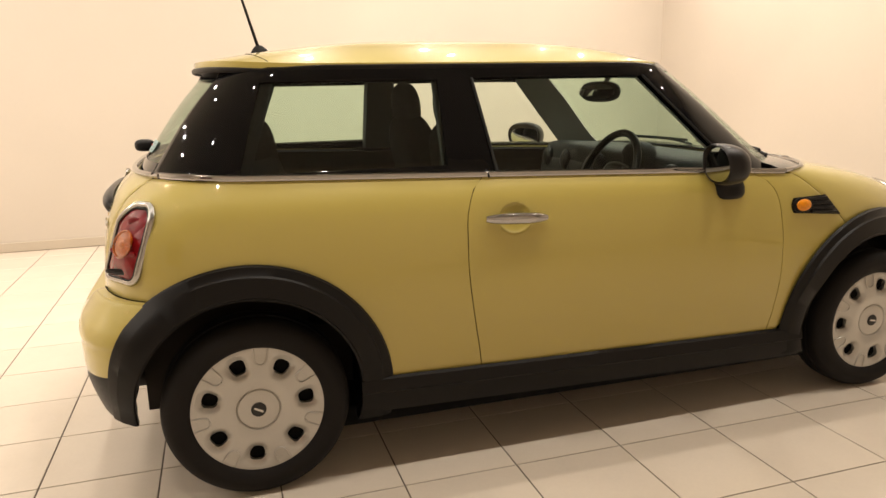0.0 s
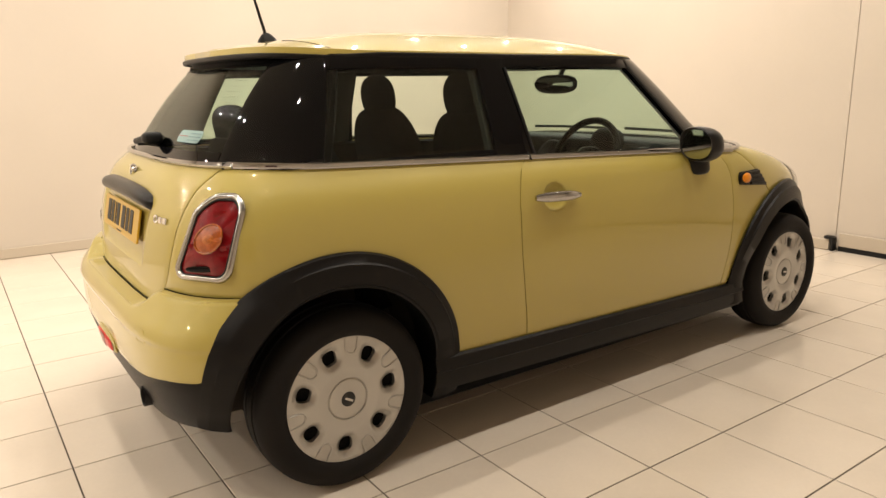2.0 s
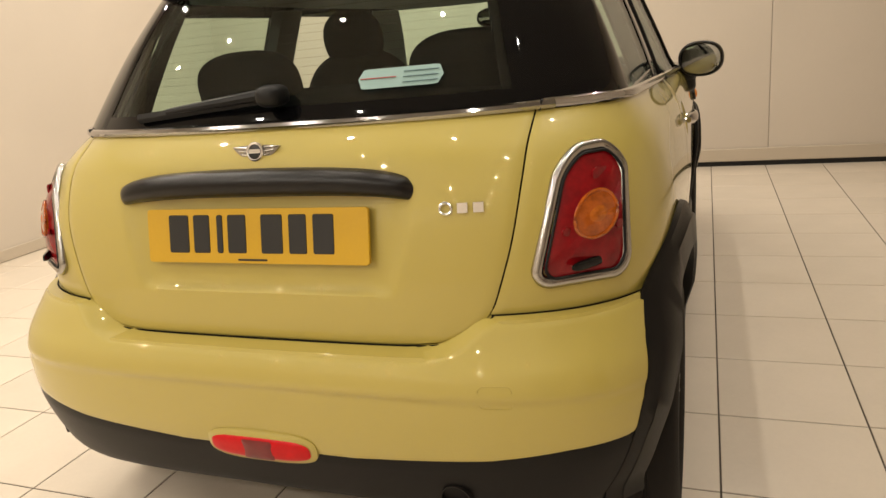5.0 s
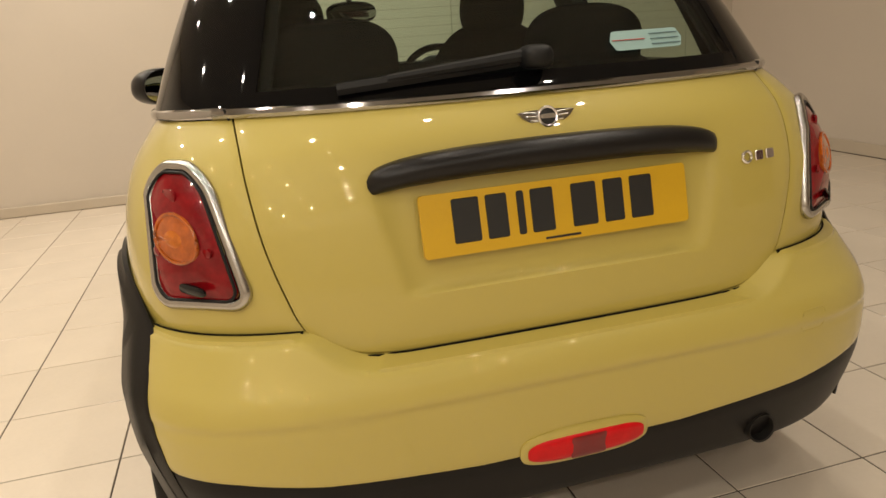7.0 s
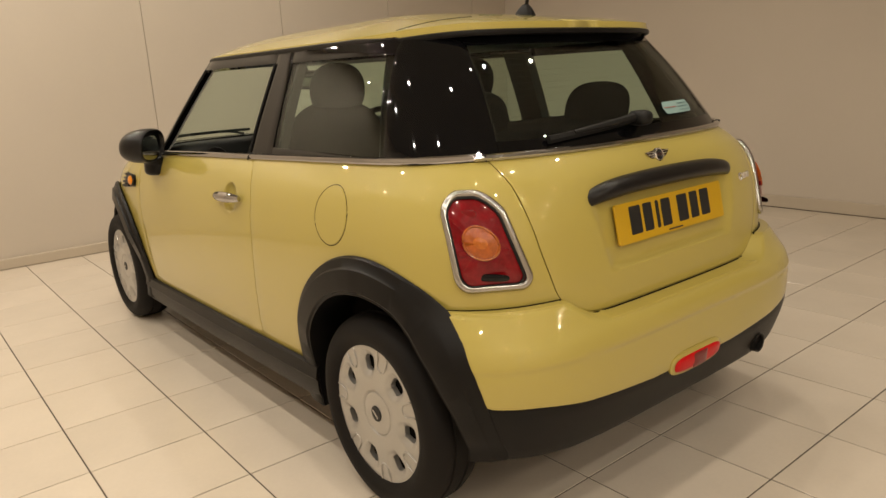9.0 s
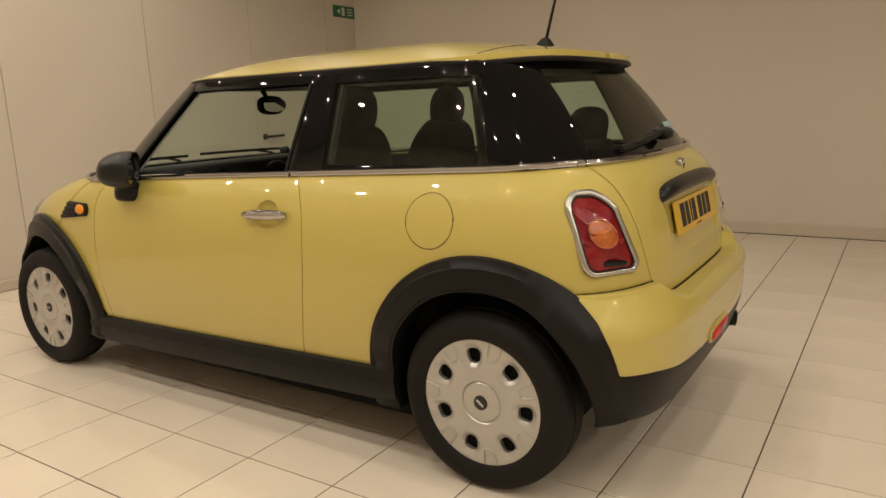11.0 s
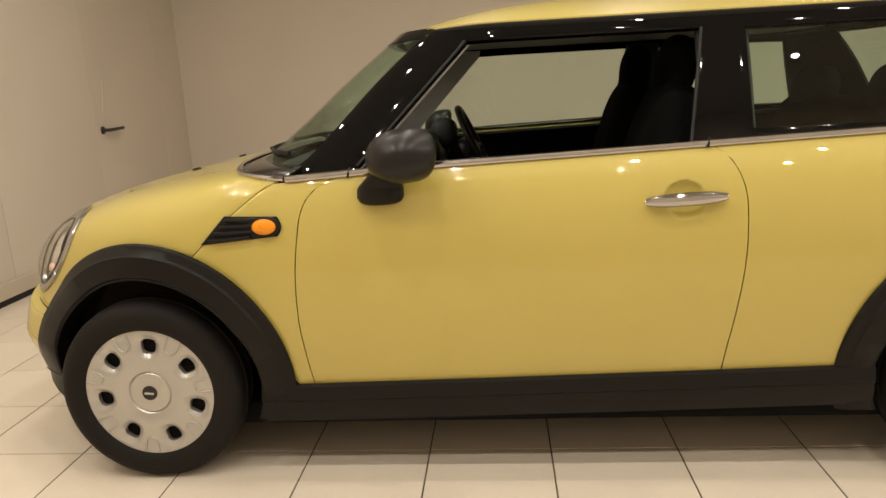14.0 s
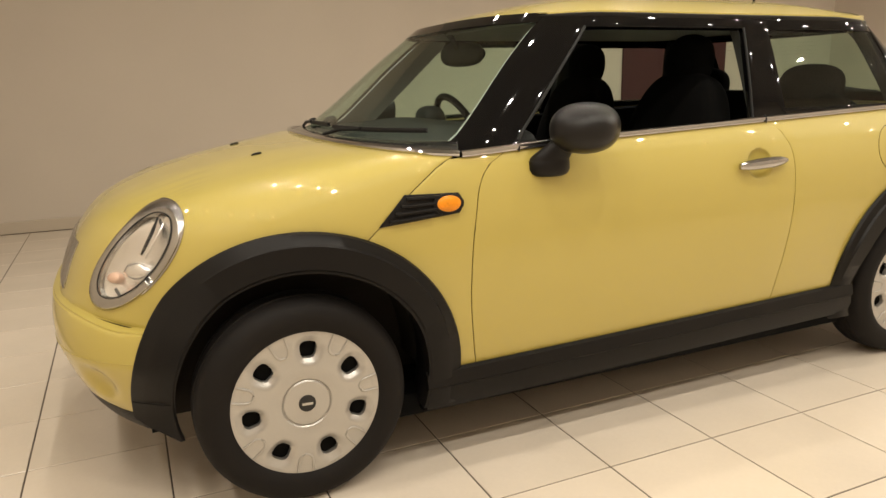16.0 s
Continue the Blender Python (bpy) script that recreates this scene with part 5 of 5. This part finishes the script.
# door mirrors
def door_mirror(s):
    mir = group_empty("door_mirror", (0, 0, 0), car)
    cap = Vector((1.632, 0.838, 0.990)) if s > 0 else Vector((1.655, -0.828, 0.978))
    m = Matrix.Translation(cap) @ Euler((0, 0, radians(42 if s > 0 else -6))).to_matrix().to_4x4()
    bm = bmesh.new()
    rings = []
    outline = oval(0.100 if s > 0 else 0.090, 0.073, 48, 2.3)
    for x, k in ((0.088, 0.02), (0.087, 0.20), (0.083, 0.38), (0.075, 0.56), (0.063, 0.72), (0.045, 0.86), (0.022, 0.95), (0.0, 0.99), (-0.025, 1.0), (-0.042, 0.985), (-0.050, 0.955), (-0.053, 0.92), (-0.050, 0.885), (-0.034, 0.855), (-0.030, 0.02)):
        rings.append([bm.verts.new(m @ Vector((x * (1.0 if s > 0 else 0.82) - 0.14 * z * k, y * k, z * k))) for y, z in outline])
    for a, b in zip(rings, rings[1:]):
        for k in range(48):
            bm.faces.new((a[k], a[(k + 1) % 48], b[(k + 1) % 48], b[k]))
    bm.faces.new(rings[0])
    bm.faces.new(rings[-1])
    bmesh.ops.recalc_face_normals(bm, faces=bm.faces)
    part("mirror_shell", bm, M_GRIP, mir, "satin black rounded mirror housing")
    part("mirror_glass", domed(oval(0.086 if s > 0 else 0.077, 0.060, 36, 2.3), 0.002, m @ Matrix.Translation((-0.037, 0, 0)) @ Euler((0, radians(-90), 0)).to_matrix().to_4x4() @ Matrix.Rotation(radians(90), 4, "Z"), 3), M_MIRROR, mir, "oval mirror glass")
    # stalk: a short round base on the door, then a neck that leans out to the housing
    bx, by = (1.704, 0.766) if s > 0 else (1.724, 0.752)
    low = 0.0 if s > 0 else -0.010
    bm = bmesh.new()
    rings = []
    for f, z, rx, ry in ((0, 0.851, 0.020, 0.016), (0, 0.853, 0.050, 0.040), (0, 0.860, 0.062, 0.050), (0, 0.872, 0.068, 0.054), (0, 0.897, 0.066, 0.053), (0.02, 0.900, 0.0635, 0.051),
                         (0.03, 0.903, 0.0635, 0.051), (0.22, 0.920, 0.056, 0.046), (0.50, 0.942, 0.047, 0.041), (0.78, 0.966, 0.043, 0.038), (1.0, 0.990, 0.040, 0.036)):
        cx_, cy_ = bx + (cap.x - bx) * 0.75 * f, by + (abs(cap.y) - by) * 0.85 * f
        rings.append([bm.verts.new((cx_ + rx * math.cos(2 * math.pi * k / 36), s * (cy_ + ry * math.sin(2 * math.pi * k / 36)), z + low)) for k in range(36)])
    for a, b in zip(rings, rings[1:]):
        for k in range(36):
            bm.faces.new((a[k], a[(k + 1) % 36], b[(k + 1) % 36], b[k]))
    bm.faces.new(rings[0])
    bm.faces.new(rings[-1])
    bmesh.ops.recalc_face_normals(bm, faces=bm.faces)
    part("mirror_foot", bm, M_CLAD, mir, "matt black round mirror stalk")


door_mirror(1)
door_mirror(-1)


# ---------------------------------------------------------------- wheels
def build_wheel():
    wheel = group_empty("wheel", (0, 0, 0))
    tyre = [(0.196, 0.060), (0.202, 0.072), (0.214, 0.082), (0.235, 0.090), (0.258, 0.089), (0.276, 0.080), (0.288, 0.066), (0.294, 0.048), (0.2955, 0.030), (0.291, 0.028), (0.291, 0.020), (0.2965, 0.018), (0.2965, -0.018), (0.291, -0.020), (0.291, -0.028), (0.2955, -0.030), (0.294, -0.048), (0.285, -0.070), (0.255, -0.088), (0.200, -0.070)]
    t_ob = part("tyre", lathe([(r * (0.985 if r > 0.22 else 1), o) for r, o in tyre], 72), M_RUBBER, wheel, "black rubber tyre")
    part("rim_barrel", lathe([(0.200, 0.060), (0.195, 0.02), (0.185, -0.06), (0.02, -0.06)], 48), M_DARK, wheel)
    # trim: seven openings, dished centre
    n = 168
    prof = [(0.000, 0.072), (0.020, 0.072), (0.048, 0.071), (0.060, 0.070), (0.064, 0.0665), (0.068, 0.071), (0.085, 0.075)]
    prof += [(0.100 + 0.005 * k, 0.0775 - 0.0045 * (k / 17) ** 2) for k in range(17)] + [(0.188, 0.075), (0.197, 0.0735), (0.203, 0.066), (0.203, 0.055)]

    def hole_dist(x, z, p):
        r, a = math.hypot(x, z), math.atan2(z, x) * 7 / (2 * math.pi)
        d = (a - 0.472) - round(a - 0.472)
        return (abs((r - 0.146) / 0.0235) ** p + abs(d * 2 * math.pi / 7 * 0.146 / 0.0225) ** p) ** (1 / p)

    bm = bmesh.new()
    rings = []
    for r, o in prof:
        ring = []
        for k in range(n):
            x, z = max(r, 0.0004) * math.cos(2 * math.pi * k / n), max(r, 0.0004) * math.sin(2 * math.pi * k / n)
            dent = 0.014 * math.exp(-((hole_dist(x, z, 2.6) / 1.38) ** 6)) if 0.098 < r < 0.19 else 0
            ring.append(bm.verts.new((x, o - dent, z)))
        rings.append(ring)
    for i in range(len(rings) - 1):
        for k in range(n):
            vs = (rings[i][k], rings[i][(k + 1) % n], rings[i + 1][(k + 1) % n], rings[i + 1][k])
            c = sum((v.co for v in vs), Vector()) / 4
            if 0.11 < math.hypot(c.x, c.z) < 0.18 and hole_dist(c.x, c.z, 3.0) < 1.0:
                continue
            bm.faces.new(vs)
    for v in bm.verts:
        v.tag = False
    for e in bm.edges:
        if e.is_boundary and 0.108 < math.hypot(e.verts[0].co.x, e.verts[0].co.z) < 0.182:
            for v in e.verts:
                v.tag = True
    for v in bm.verts:
        if v.tag:
            a = math.atan2(v.co.z, v.co.x) * 7 / (2 * math.pi) - 0.472
            t = (round(a) + 0.472) * 2 * math.pi / 7
            c = Vector((0.146 * math.cos(t), v.co.y, 0.146 * math.sin(t)))
            for _ in range(6):
                v.co = c + (v.co - c) / max(hole_dist(v.co.x, v.co.z, 3.0), 0.2)
    loose = [v for v in bm.verts if not v.link_faces]
    bmesh.ops.delete(bm, geom=loose, context="VERTS")
    bmesh.ops.recalc_face_normals(bm, faces=bm.faces)
    edges = [e for e in bm.edges if e.is_boundary and 0.11 < math.hypot(e.verts[0].co.x, e.verts[0].co.z) < 0.18]
    ext = bmesh.ops.extrude_edge_only(bm, edges=edges)
    for v in ext["geom"]:
        if isinstance(v, bmesh.types.BMVert):
            v.co.y -= 0.016
    bmesh.ops.recalc_face_normals(bm, faces=bm.faces)
    part("wheel_trim", bm, M_SILVER, wheel, "silver plastic wheel trim with seven openings", angle=30)
    part("trim_backing", lathe([(0.0, 0.045), (0.195, 0.045), (0.195, 0.040), (0.0, 0.040)], 32), M_DARK, wheel)
    part("trim_badge", lathe([(0.0, 0.0765), (0.018, 0.0762), (0.0225, 0.0745), (0.0235, 0.070)], 32), M_BLACKMARK, wheel)
    part("badge_mark", box((0.030, 0.002, 0.008), pose(0, 0.0768, 0, 0, -35, 0), 0.0008, 1), M_CHROME, wheel)
    for k in range(7):
        a = 2 * math.pi * (k + 0.972) / 7
        line = [Vector((0.194, 0.0738, 0.0215)), Vector((0.180, 0.0755, 0.0200))]
        for i in range(13):
            t = radians(90 + 180 * i / 12)
            line.append(Vector((0.164 + 0.020 * math.cos(t), 0.0758, 0.0185 * math.sin(t))))
        line += [Vector((0.180, 0.0755, -0.0200)), Vector((0.194, 0.0738, -0.0215))]
        b = tube(line, 0.0034, sides=10)
        bmesh.ops.transform(b, matrix=Matrix.Rotation(-a, 4, "Y"), verts=b.verts)
        part("raised_rib", b, M_SILVER, wheel)
    for piece in wheel.children:
        if piece is not t_ob:
            piece.data.transform(Matrix.Diagonal((1.03, 1.0, 1.03, 1.0)))
    return wheel


wheel0 = build_wheel()
spots = ((0.0, 1, 0.708, -5), (WHEELBASE, 1, 0.705, 32), (0.0, -1, 0.710, 6), (WHEELBASE, -1, 0.708, 24))
for i, (x, s, y, turn) in enumerate(spots):
    m = Matrix.Translation((x, s * y, 0.2890)) @ Matrix.Rotation(0 if s > 0 else math.pi, 4, "Z") @ Matrix.Rotation(radians(turn), 4, "Y")
    if i == 0:
        wheel0.matrix_basis = m
        w = wheel0
    else:
        w = copy_thing(wheel0, m)
    w.parent = car

# ---------------------------------------------------------------- under the skin and inside
part("floor_pan", box((2.9, 1.40, 0.08), pose(1.25, 0, 0.178), 0.02), M_DARK, car)
for s in (1, -1):
    rows = []
    for i in range(21):
        x = 0.02 + 1.88 * i / 20
        rows.append([Vector((x, s * (half_width(z) - 0.055) * (1 - 0.02 * ((x - 1.1) / 1.3) ** 2), z)) for z in (0.62 if x < 0.5 else 0.24, 0.70, 0.80, 0.90, belt(x) - 0.012)])
    part("inner_trim", shell(rows, 0.02, 0), M_DARK, car)
    part("front_inner_arch", box((0.80, 0.03, 0.44), pose(2.40, s * 0.47, 0.42)), M_LINER, car)
    part("rear_inner_arch", box((0.70, 0.03, 0.40), pose(0.0, s * 0.47, 0.41)), M_LINER, car)
part("splash_panel", box((0.02, 1.16, 0.36), pose(2.85, 0, 0.38)), M_DARK, car)
part("bulkhead", box((0.04, 1.36, 0.62), pose(1.98, 0, 0.56)), M_DARK, car)
part("tail_inner", box((0.02, 0.80, 0.36), pose(-0.325, 0, 0.77)), M_DARK, car)
part("boot_floor", box((0.60, 1.0, 0.03), pose(0.02, 0, 0.60)), M_DARK, car)
part("parcel_shelf", box((0.36, 1.02, 0.02), pose(-0.08, 0, 0.960), 0.004), M_DARK, car, "black parcel shelf")


def front_seat(s):
    seat = group_empty("front_seat", (0, 0, 0), car)
    part("seat_cushion", soft_box((0.52, 0.50, 0.20), 0.45, pose(1.20, s * 0.36, 0.52, 0, -8, 0)), M_FABRIC, seat)
    back = soft_box((0.17, 0.50, 0.66), 0.52, None, 48, 36)
    for v in back.verts:
        v.co.y *= 1 - 0.30 * max(0, (v.co.z + 0.05) / 0.38) ** 2
    bmesh.ops.transform(back, matrix=pose(0.875, s * 0.345, 0.82, 0, -15, 0), verts=back.verts)
    part("backrest", back, M_FABRIC, seat, "black cloth backrest")
    part("headrest", soft_box((0.12, 0.225, 0.205), 0.85, pose(0.795, s * 0.340, 1.185, 0, -8, 0), 48, 32), M_FABRIC, seat, "rounded black headrest")
    for d in (-0.06, 0.06):
        part("headrest_post", tube([(0.80, s * 0.34 + d, 1.03), (0.778, s * 0.34 + d, 1.15)], 0.007, sides=6), M_STEEL, seat)


front_seat(1)
front_seat(-1)
bench = group_empty("rear_seat", (0, 0, 0), car)
part("seat_cushion", soft_box((0.50, 1.10, 0.18), 0.3, pose(0.42, 0, 0.55, 0, -8, 0)), M_FABRIC, bench)
part("backrest", soft_box((0.14, 1.10, 0.52), 0.3, pose(0.14, 0, 0.80, 0, -15, 0)), M_FABRIC, bench)
for s in (1, -1):
    part("headrest", soft_box((0.115, 0.31, 0.21), 0.72, pose(0.085, s * 0.315, 1.065, 0, -10, 0), 40, 26), M_FABRIC, bench, "rounded black rear headrest")
# dashboard
dash = group_empty("dashboard", (0, 0, 0), car)
part("dash_top", soft_box((0.50, 1.30, 0.17), 0.3, pose(1.86, 0, 0.885, 0, 4, 0)), M_DASH, dash, "dark grey moulded dashboard")
part("dash_face", soft_box((0.16, 1.28, 0.34), 0.3, pose(1.68, 0, 0.74)), M_DASH, dash)
part("instrument_pod", soft_box((0.12, 0.16, 0.13), 0.8, pose(1.60, -0.36, 0.965)), M_DASH, dash)
part("centre_dial", domed(oval(0.11, 0.11, 32), 0.03, oriented((1.595, 0, 0.85), (-1, 0, 0.1)), 4, 0.03), M_CLAD, dash)
for y in (0.52, -0.55, 0.62 - 0.30):
    part("air_vent", domed(oval(0.055, 0.055, 24), 0.02, oriented((1.615, y, 0.90), (-1, 0, 0.2)), 3, 0.03), M_CLAD, dash)
wheel_m = oriented((1.46, -0.35, 0.90), (-1, 0, 0.45))
steer = group_empty("steering_wheel", (0, 0, 0), car)
part("steering_rim", tube([wheel_m @ Vector((0.182 * math.cos(t), 0.182 * math.sin(t), 0)) for t in (2 * math.pi * k / 40 for k in range(40))], 0.0155, closed=True, sides=10), M_CLAD, steer)
part("steering_hub", domed(oval(0.075, 0.065, 28, 2.6), 0.03, wheel_m @ Matrix.Translation((0, 0, -0.02)), 4, 0.04), M_CLAD, steer)
for a in (0, 180, 250, 290):
    v = Vector((math.cos(radians(a)), math.sin(radians(a)), 0))
    part("spoke", tube([wheel_m @ (v * 0.05), wheel_m @ (v * 0.178)], 0.014, sides=8, flat=0.6), M_CLAD, steer)
# interior mirror
im = group_empty("interior_mirror", (0, 0, 0), car)
part("mirror_housing", soft_box((0.050, 0.235, 0.092), 0.75, pose(1.615, 0.0, 1.230, 0, 0, 16)), M_CABLE, im, "black oval interior mirror")
part("mirror_stalk", tube([(1.63, 0.0, 1.25), (1.655, 0.0, 1.29), (1.68, 0.0, 1.318)], 0.012, sides=8), M_CABLE, im)
part("mirror_face", domed(oval(0.108, 0.032, 32, 2.5), 0.002, oriented((1.5915, -0.0065, 1.230), (-1, -0.287, 0)), 2), M_MIRROR, im)

# ---------------------------------------------------------------- room details
for k, (y0, y1) in enumerate(((-4.05, -3.56), (-3.56, -2.455), (-2.455, -1.30), (-1.30, -0.105), (-0.105, 3.70))):
    b = part("wall_board", box((0.024, y1 - y0 - 0.004, ROOM_H - 0.022), None, 0.002, 1), M_WALL, bpy.data.objects["wall_front"], smooth=False)
    b.location = Vector((X_FRONT + 0.010, (y0 + y1) / 2, ROOM_H / 2 + 0.011)) - bpy.data.objects["wall_front"].location

lever = group_empty("door_lever", (X_FRONT, -2.56, 0.960))
tagged(lever, "dark lever handle on the boarded wall", "door handle")
part("rose", soft_box((0.014, 0.06, 0.06), 0.7, pose(-0.006, 0.02, 0)), M_STEEL, lever)
part("lever_bar", tube([(-0.006, 0.02, 0), (-0.05, 0.02, 0), (-0.056, 0.0, 0), (-0.056, -0.19, 0.006)], 0.013, sides=8), M_STEEL, lever)

stain = [Vector((X_FRONT - 0.0045, -2.58 - 0.10 * (k / 11) ** 1.6, 1.03 + 0.44 * k / 11)) - bpy.data.objects["wall_front"].location for k in range(12)]
part("wall_scuff", tube(stain, [0.001 + 0.005 * math.sin(math.pi * k / 11) for k in range(12)], sides=8, flat=1.0), M_SCUFF, bpy.data.objects["wall_front"], "brown rubbed streak on the paint")

def skirting(name, size, place, label):
    ob = part(name, box(size, None, 0.006, 2), M_BASE, smooth=False)
    ob.location = place
    return tagged(ob, label, "skirting", kind="structure")


skirting("baseboard_right", (X_FRONT - X_BACK - 0.02, 0.016, 0.10), ((X_FRONT + X_BACK) / 2, Y_RIGHT + 0.008, 0.052), "low cream painted skirting board")
skirting("baseboard_left", (X_FRONT - X_BACK - 0.02, 0.014, 0.08), ((X_FRONT + X_BACK) / 2, Y_LEFT - 0.007, 0.042), "low cream painted skirting board")
skirting("baseboard_front", (0.040, 3.66, 0.075), (X_FRONT - 0.022, 1.75, 0.040), "cream floor trunking along the wall")
skirting("baseboard_front_far", (0.018, 3.90, 0.10), (X_FRONT - 0.013, -2.085, 0.087), "cream painted skirting over a dark floor gap")
gap = part("shadow_gap", box((0.012, 3.90, 0.036)), M_CABLE, smooth=False)
gap.location = (X_FRONT - 0.009, -2.085, 0.0183)
tagged(gap, "black gap strip under the skirting", "trim", kind="structure")
endcap = group_empty("trunking_end", (X_FRONT - 0.03, -0.105, 0))
tagged(endcap, "black plastic end of the floor trunking by the wall", "cable end")
part("cap", box((0.055, 0.022, 0.10), pose(0, 0, 0.052), 0.004), M_CABLE, endcap)
part("cap_top", box((0.05, 0.06, 0.022), pose(-0.005, 0.03, 0.098), 0.005), M_CABLE, endcap)

sign = group_empty("exit_sign", (X_FRONT - 0.003, -3.87, 2.275))
tagged(sign, "small green exit sign with white shapes", "sign")
sm = oriented((0, 0, 0), (-1, 0, 0))
part("sign_board", plate(round_outline(0.36, 0.125, 0.008, 3), 0.006, sm), M_GREEN, sign)
part("arrow", plate([(0.07 - 0.19, 0.0), (-0.07, 0.03), (-0.07, -0.03)], 0.0075, sm, 0.0005), M_WHITE, sign)
part("doorway_mark", plate(round_outline(0.05, 0.09, 0.004, 2), 0.0075, sm @ Matrix.Translation((-0.015, 0, 0)), 0.0005), M_WHITE, sign)
for dz in (0.03, 0.0, -0.03):
    part("sign_bar", plate(round_outline(0.09, 0.012, 0.002, 2), 0.0075, sm @ Matrix.Translation((0.10, dz, 0)), 0.0005), M_WHITE, sign)

poster = part("wall_panel", box((1.5, 0.02, 1.6), None, 0.004, 1), M_MAROON, smooth=False)
poster.location = (-3.05, Y_RIGHT + 0.011, 1.35)
tagged(poster, "plain maroon panel hung on the dim wall", "wall panel")

# ---------------------------------------------------------------- tiled floor
XS = [-0.71 - 0.385 * k for k in range(13, 0, -1)] + [-0.71, -0.33, 0.05, 0.435, 0.828, 1.23, 1.625, 2.02, 2.425] + [2.425 + 0.40 * k for k in range(1, 6)]
YS = [-0.89 - 0.393 * k for k in range(8, 0, -1)] + [-0.89, -0.512, -0.134, 0.244, 0.622, 1.005] + [1.005 + 0.39 * k for k in range(1, 8)]
floor = part("floor", box((X_FRONT - X_BACK + 0.4, Y_LEFT - Y_RIGHT + 0.4, 0.10)), M_GROUT, smooth=False)
floor.location = ((X_FRONT + X_BACK) / 2, (Y_LEFT + Y_RIGHT) / 2, -0.0525)
tagged(floor, "glossy cream square floor tiles with thin dark joints", "floor", kind="structure")


def tile_mesh(w, h):
    return box((w - 0.0048, h - 0.0048, 0.012), None, 0.0012, 1)


cache = {}
far = bmesh.new()
for i in range(len(XS) - 1):
    for j in range(len(YS) - 1):
        w, h = XS[i + 1] - XS[i], YS[j + 1] - YS[j]
        cx, cy = (XS[i] + XS[i + 1]) / 2, (YS[j] + YS[j + 1]) / 2
        if not (X_BACK - 0.2 < cx < X_FRONT + 0.2 and Y_RIGHT - 0.2 < cy < Y_LEFT + 0.2):
            continue
        if -1.4 < cx < 3.9 and -2.4 < cy < 2.2 and not (0.2 < cx < 2.2 and abs(cy) < 0.4):
            key = (round(w, 4), round(h, 4))
            if key not in cache:
                me = bpy.data.meshes.new("tile")
                b = tile_mesh(*key)
                b.to_mesh(me)
                b.free()
                me.materials.append(M_TILE)
                cache[key] = me
            ob = new("tile", cache[key])
            ob.parent = floor
            ob.matrix_parent_inverse = floor.matrix_world.inverted()
            ob.location = (cx - floor.location.x, cy - floor.location.y, -0.006 - floor.location.z)
            ob.matrix_parent_inverse = Matrix()
        else:
            b = tile_mesh(w, h)
            tmp = bpy.data.meshes.new("tmp")
            bmesh.ops.translate(b, verts=b.verts, vec=(cx, cy, -0.006))
            b.to_mesh(tmp)
            b.free()
            far.from_mesh(tmp)
            bpy.data.meshes.remove(tmp)
rest = part("far_tiles", far, M_TILE, smooth=False)
tagged(rest, "more cream floor tiles out to the walls", "floor tiles", kind="stuff")
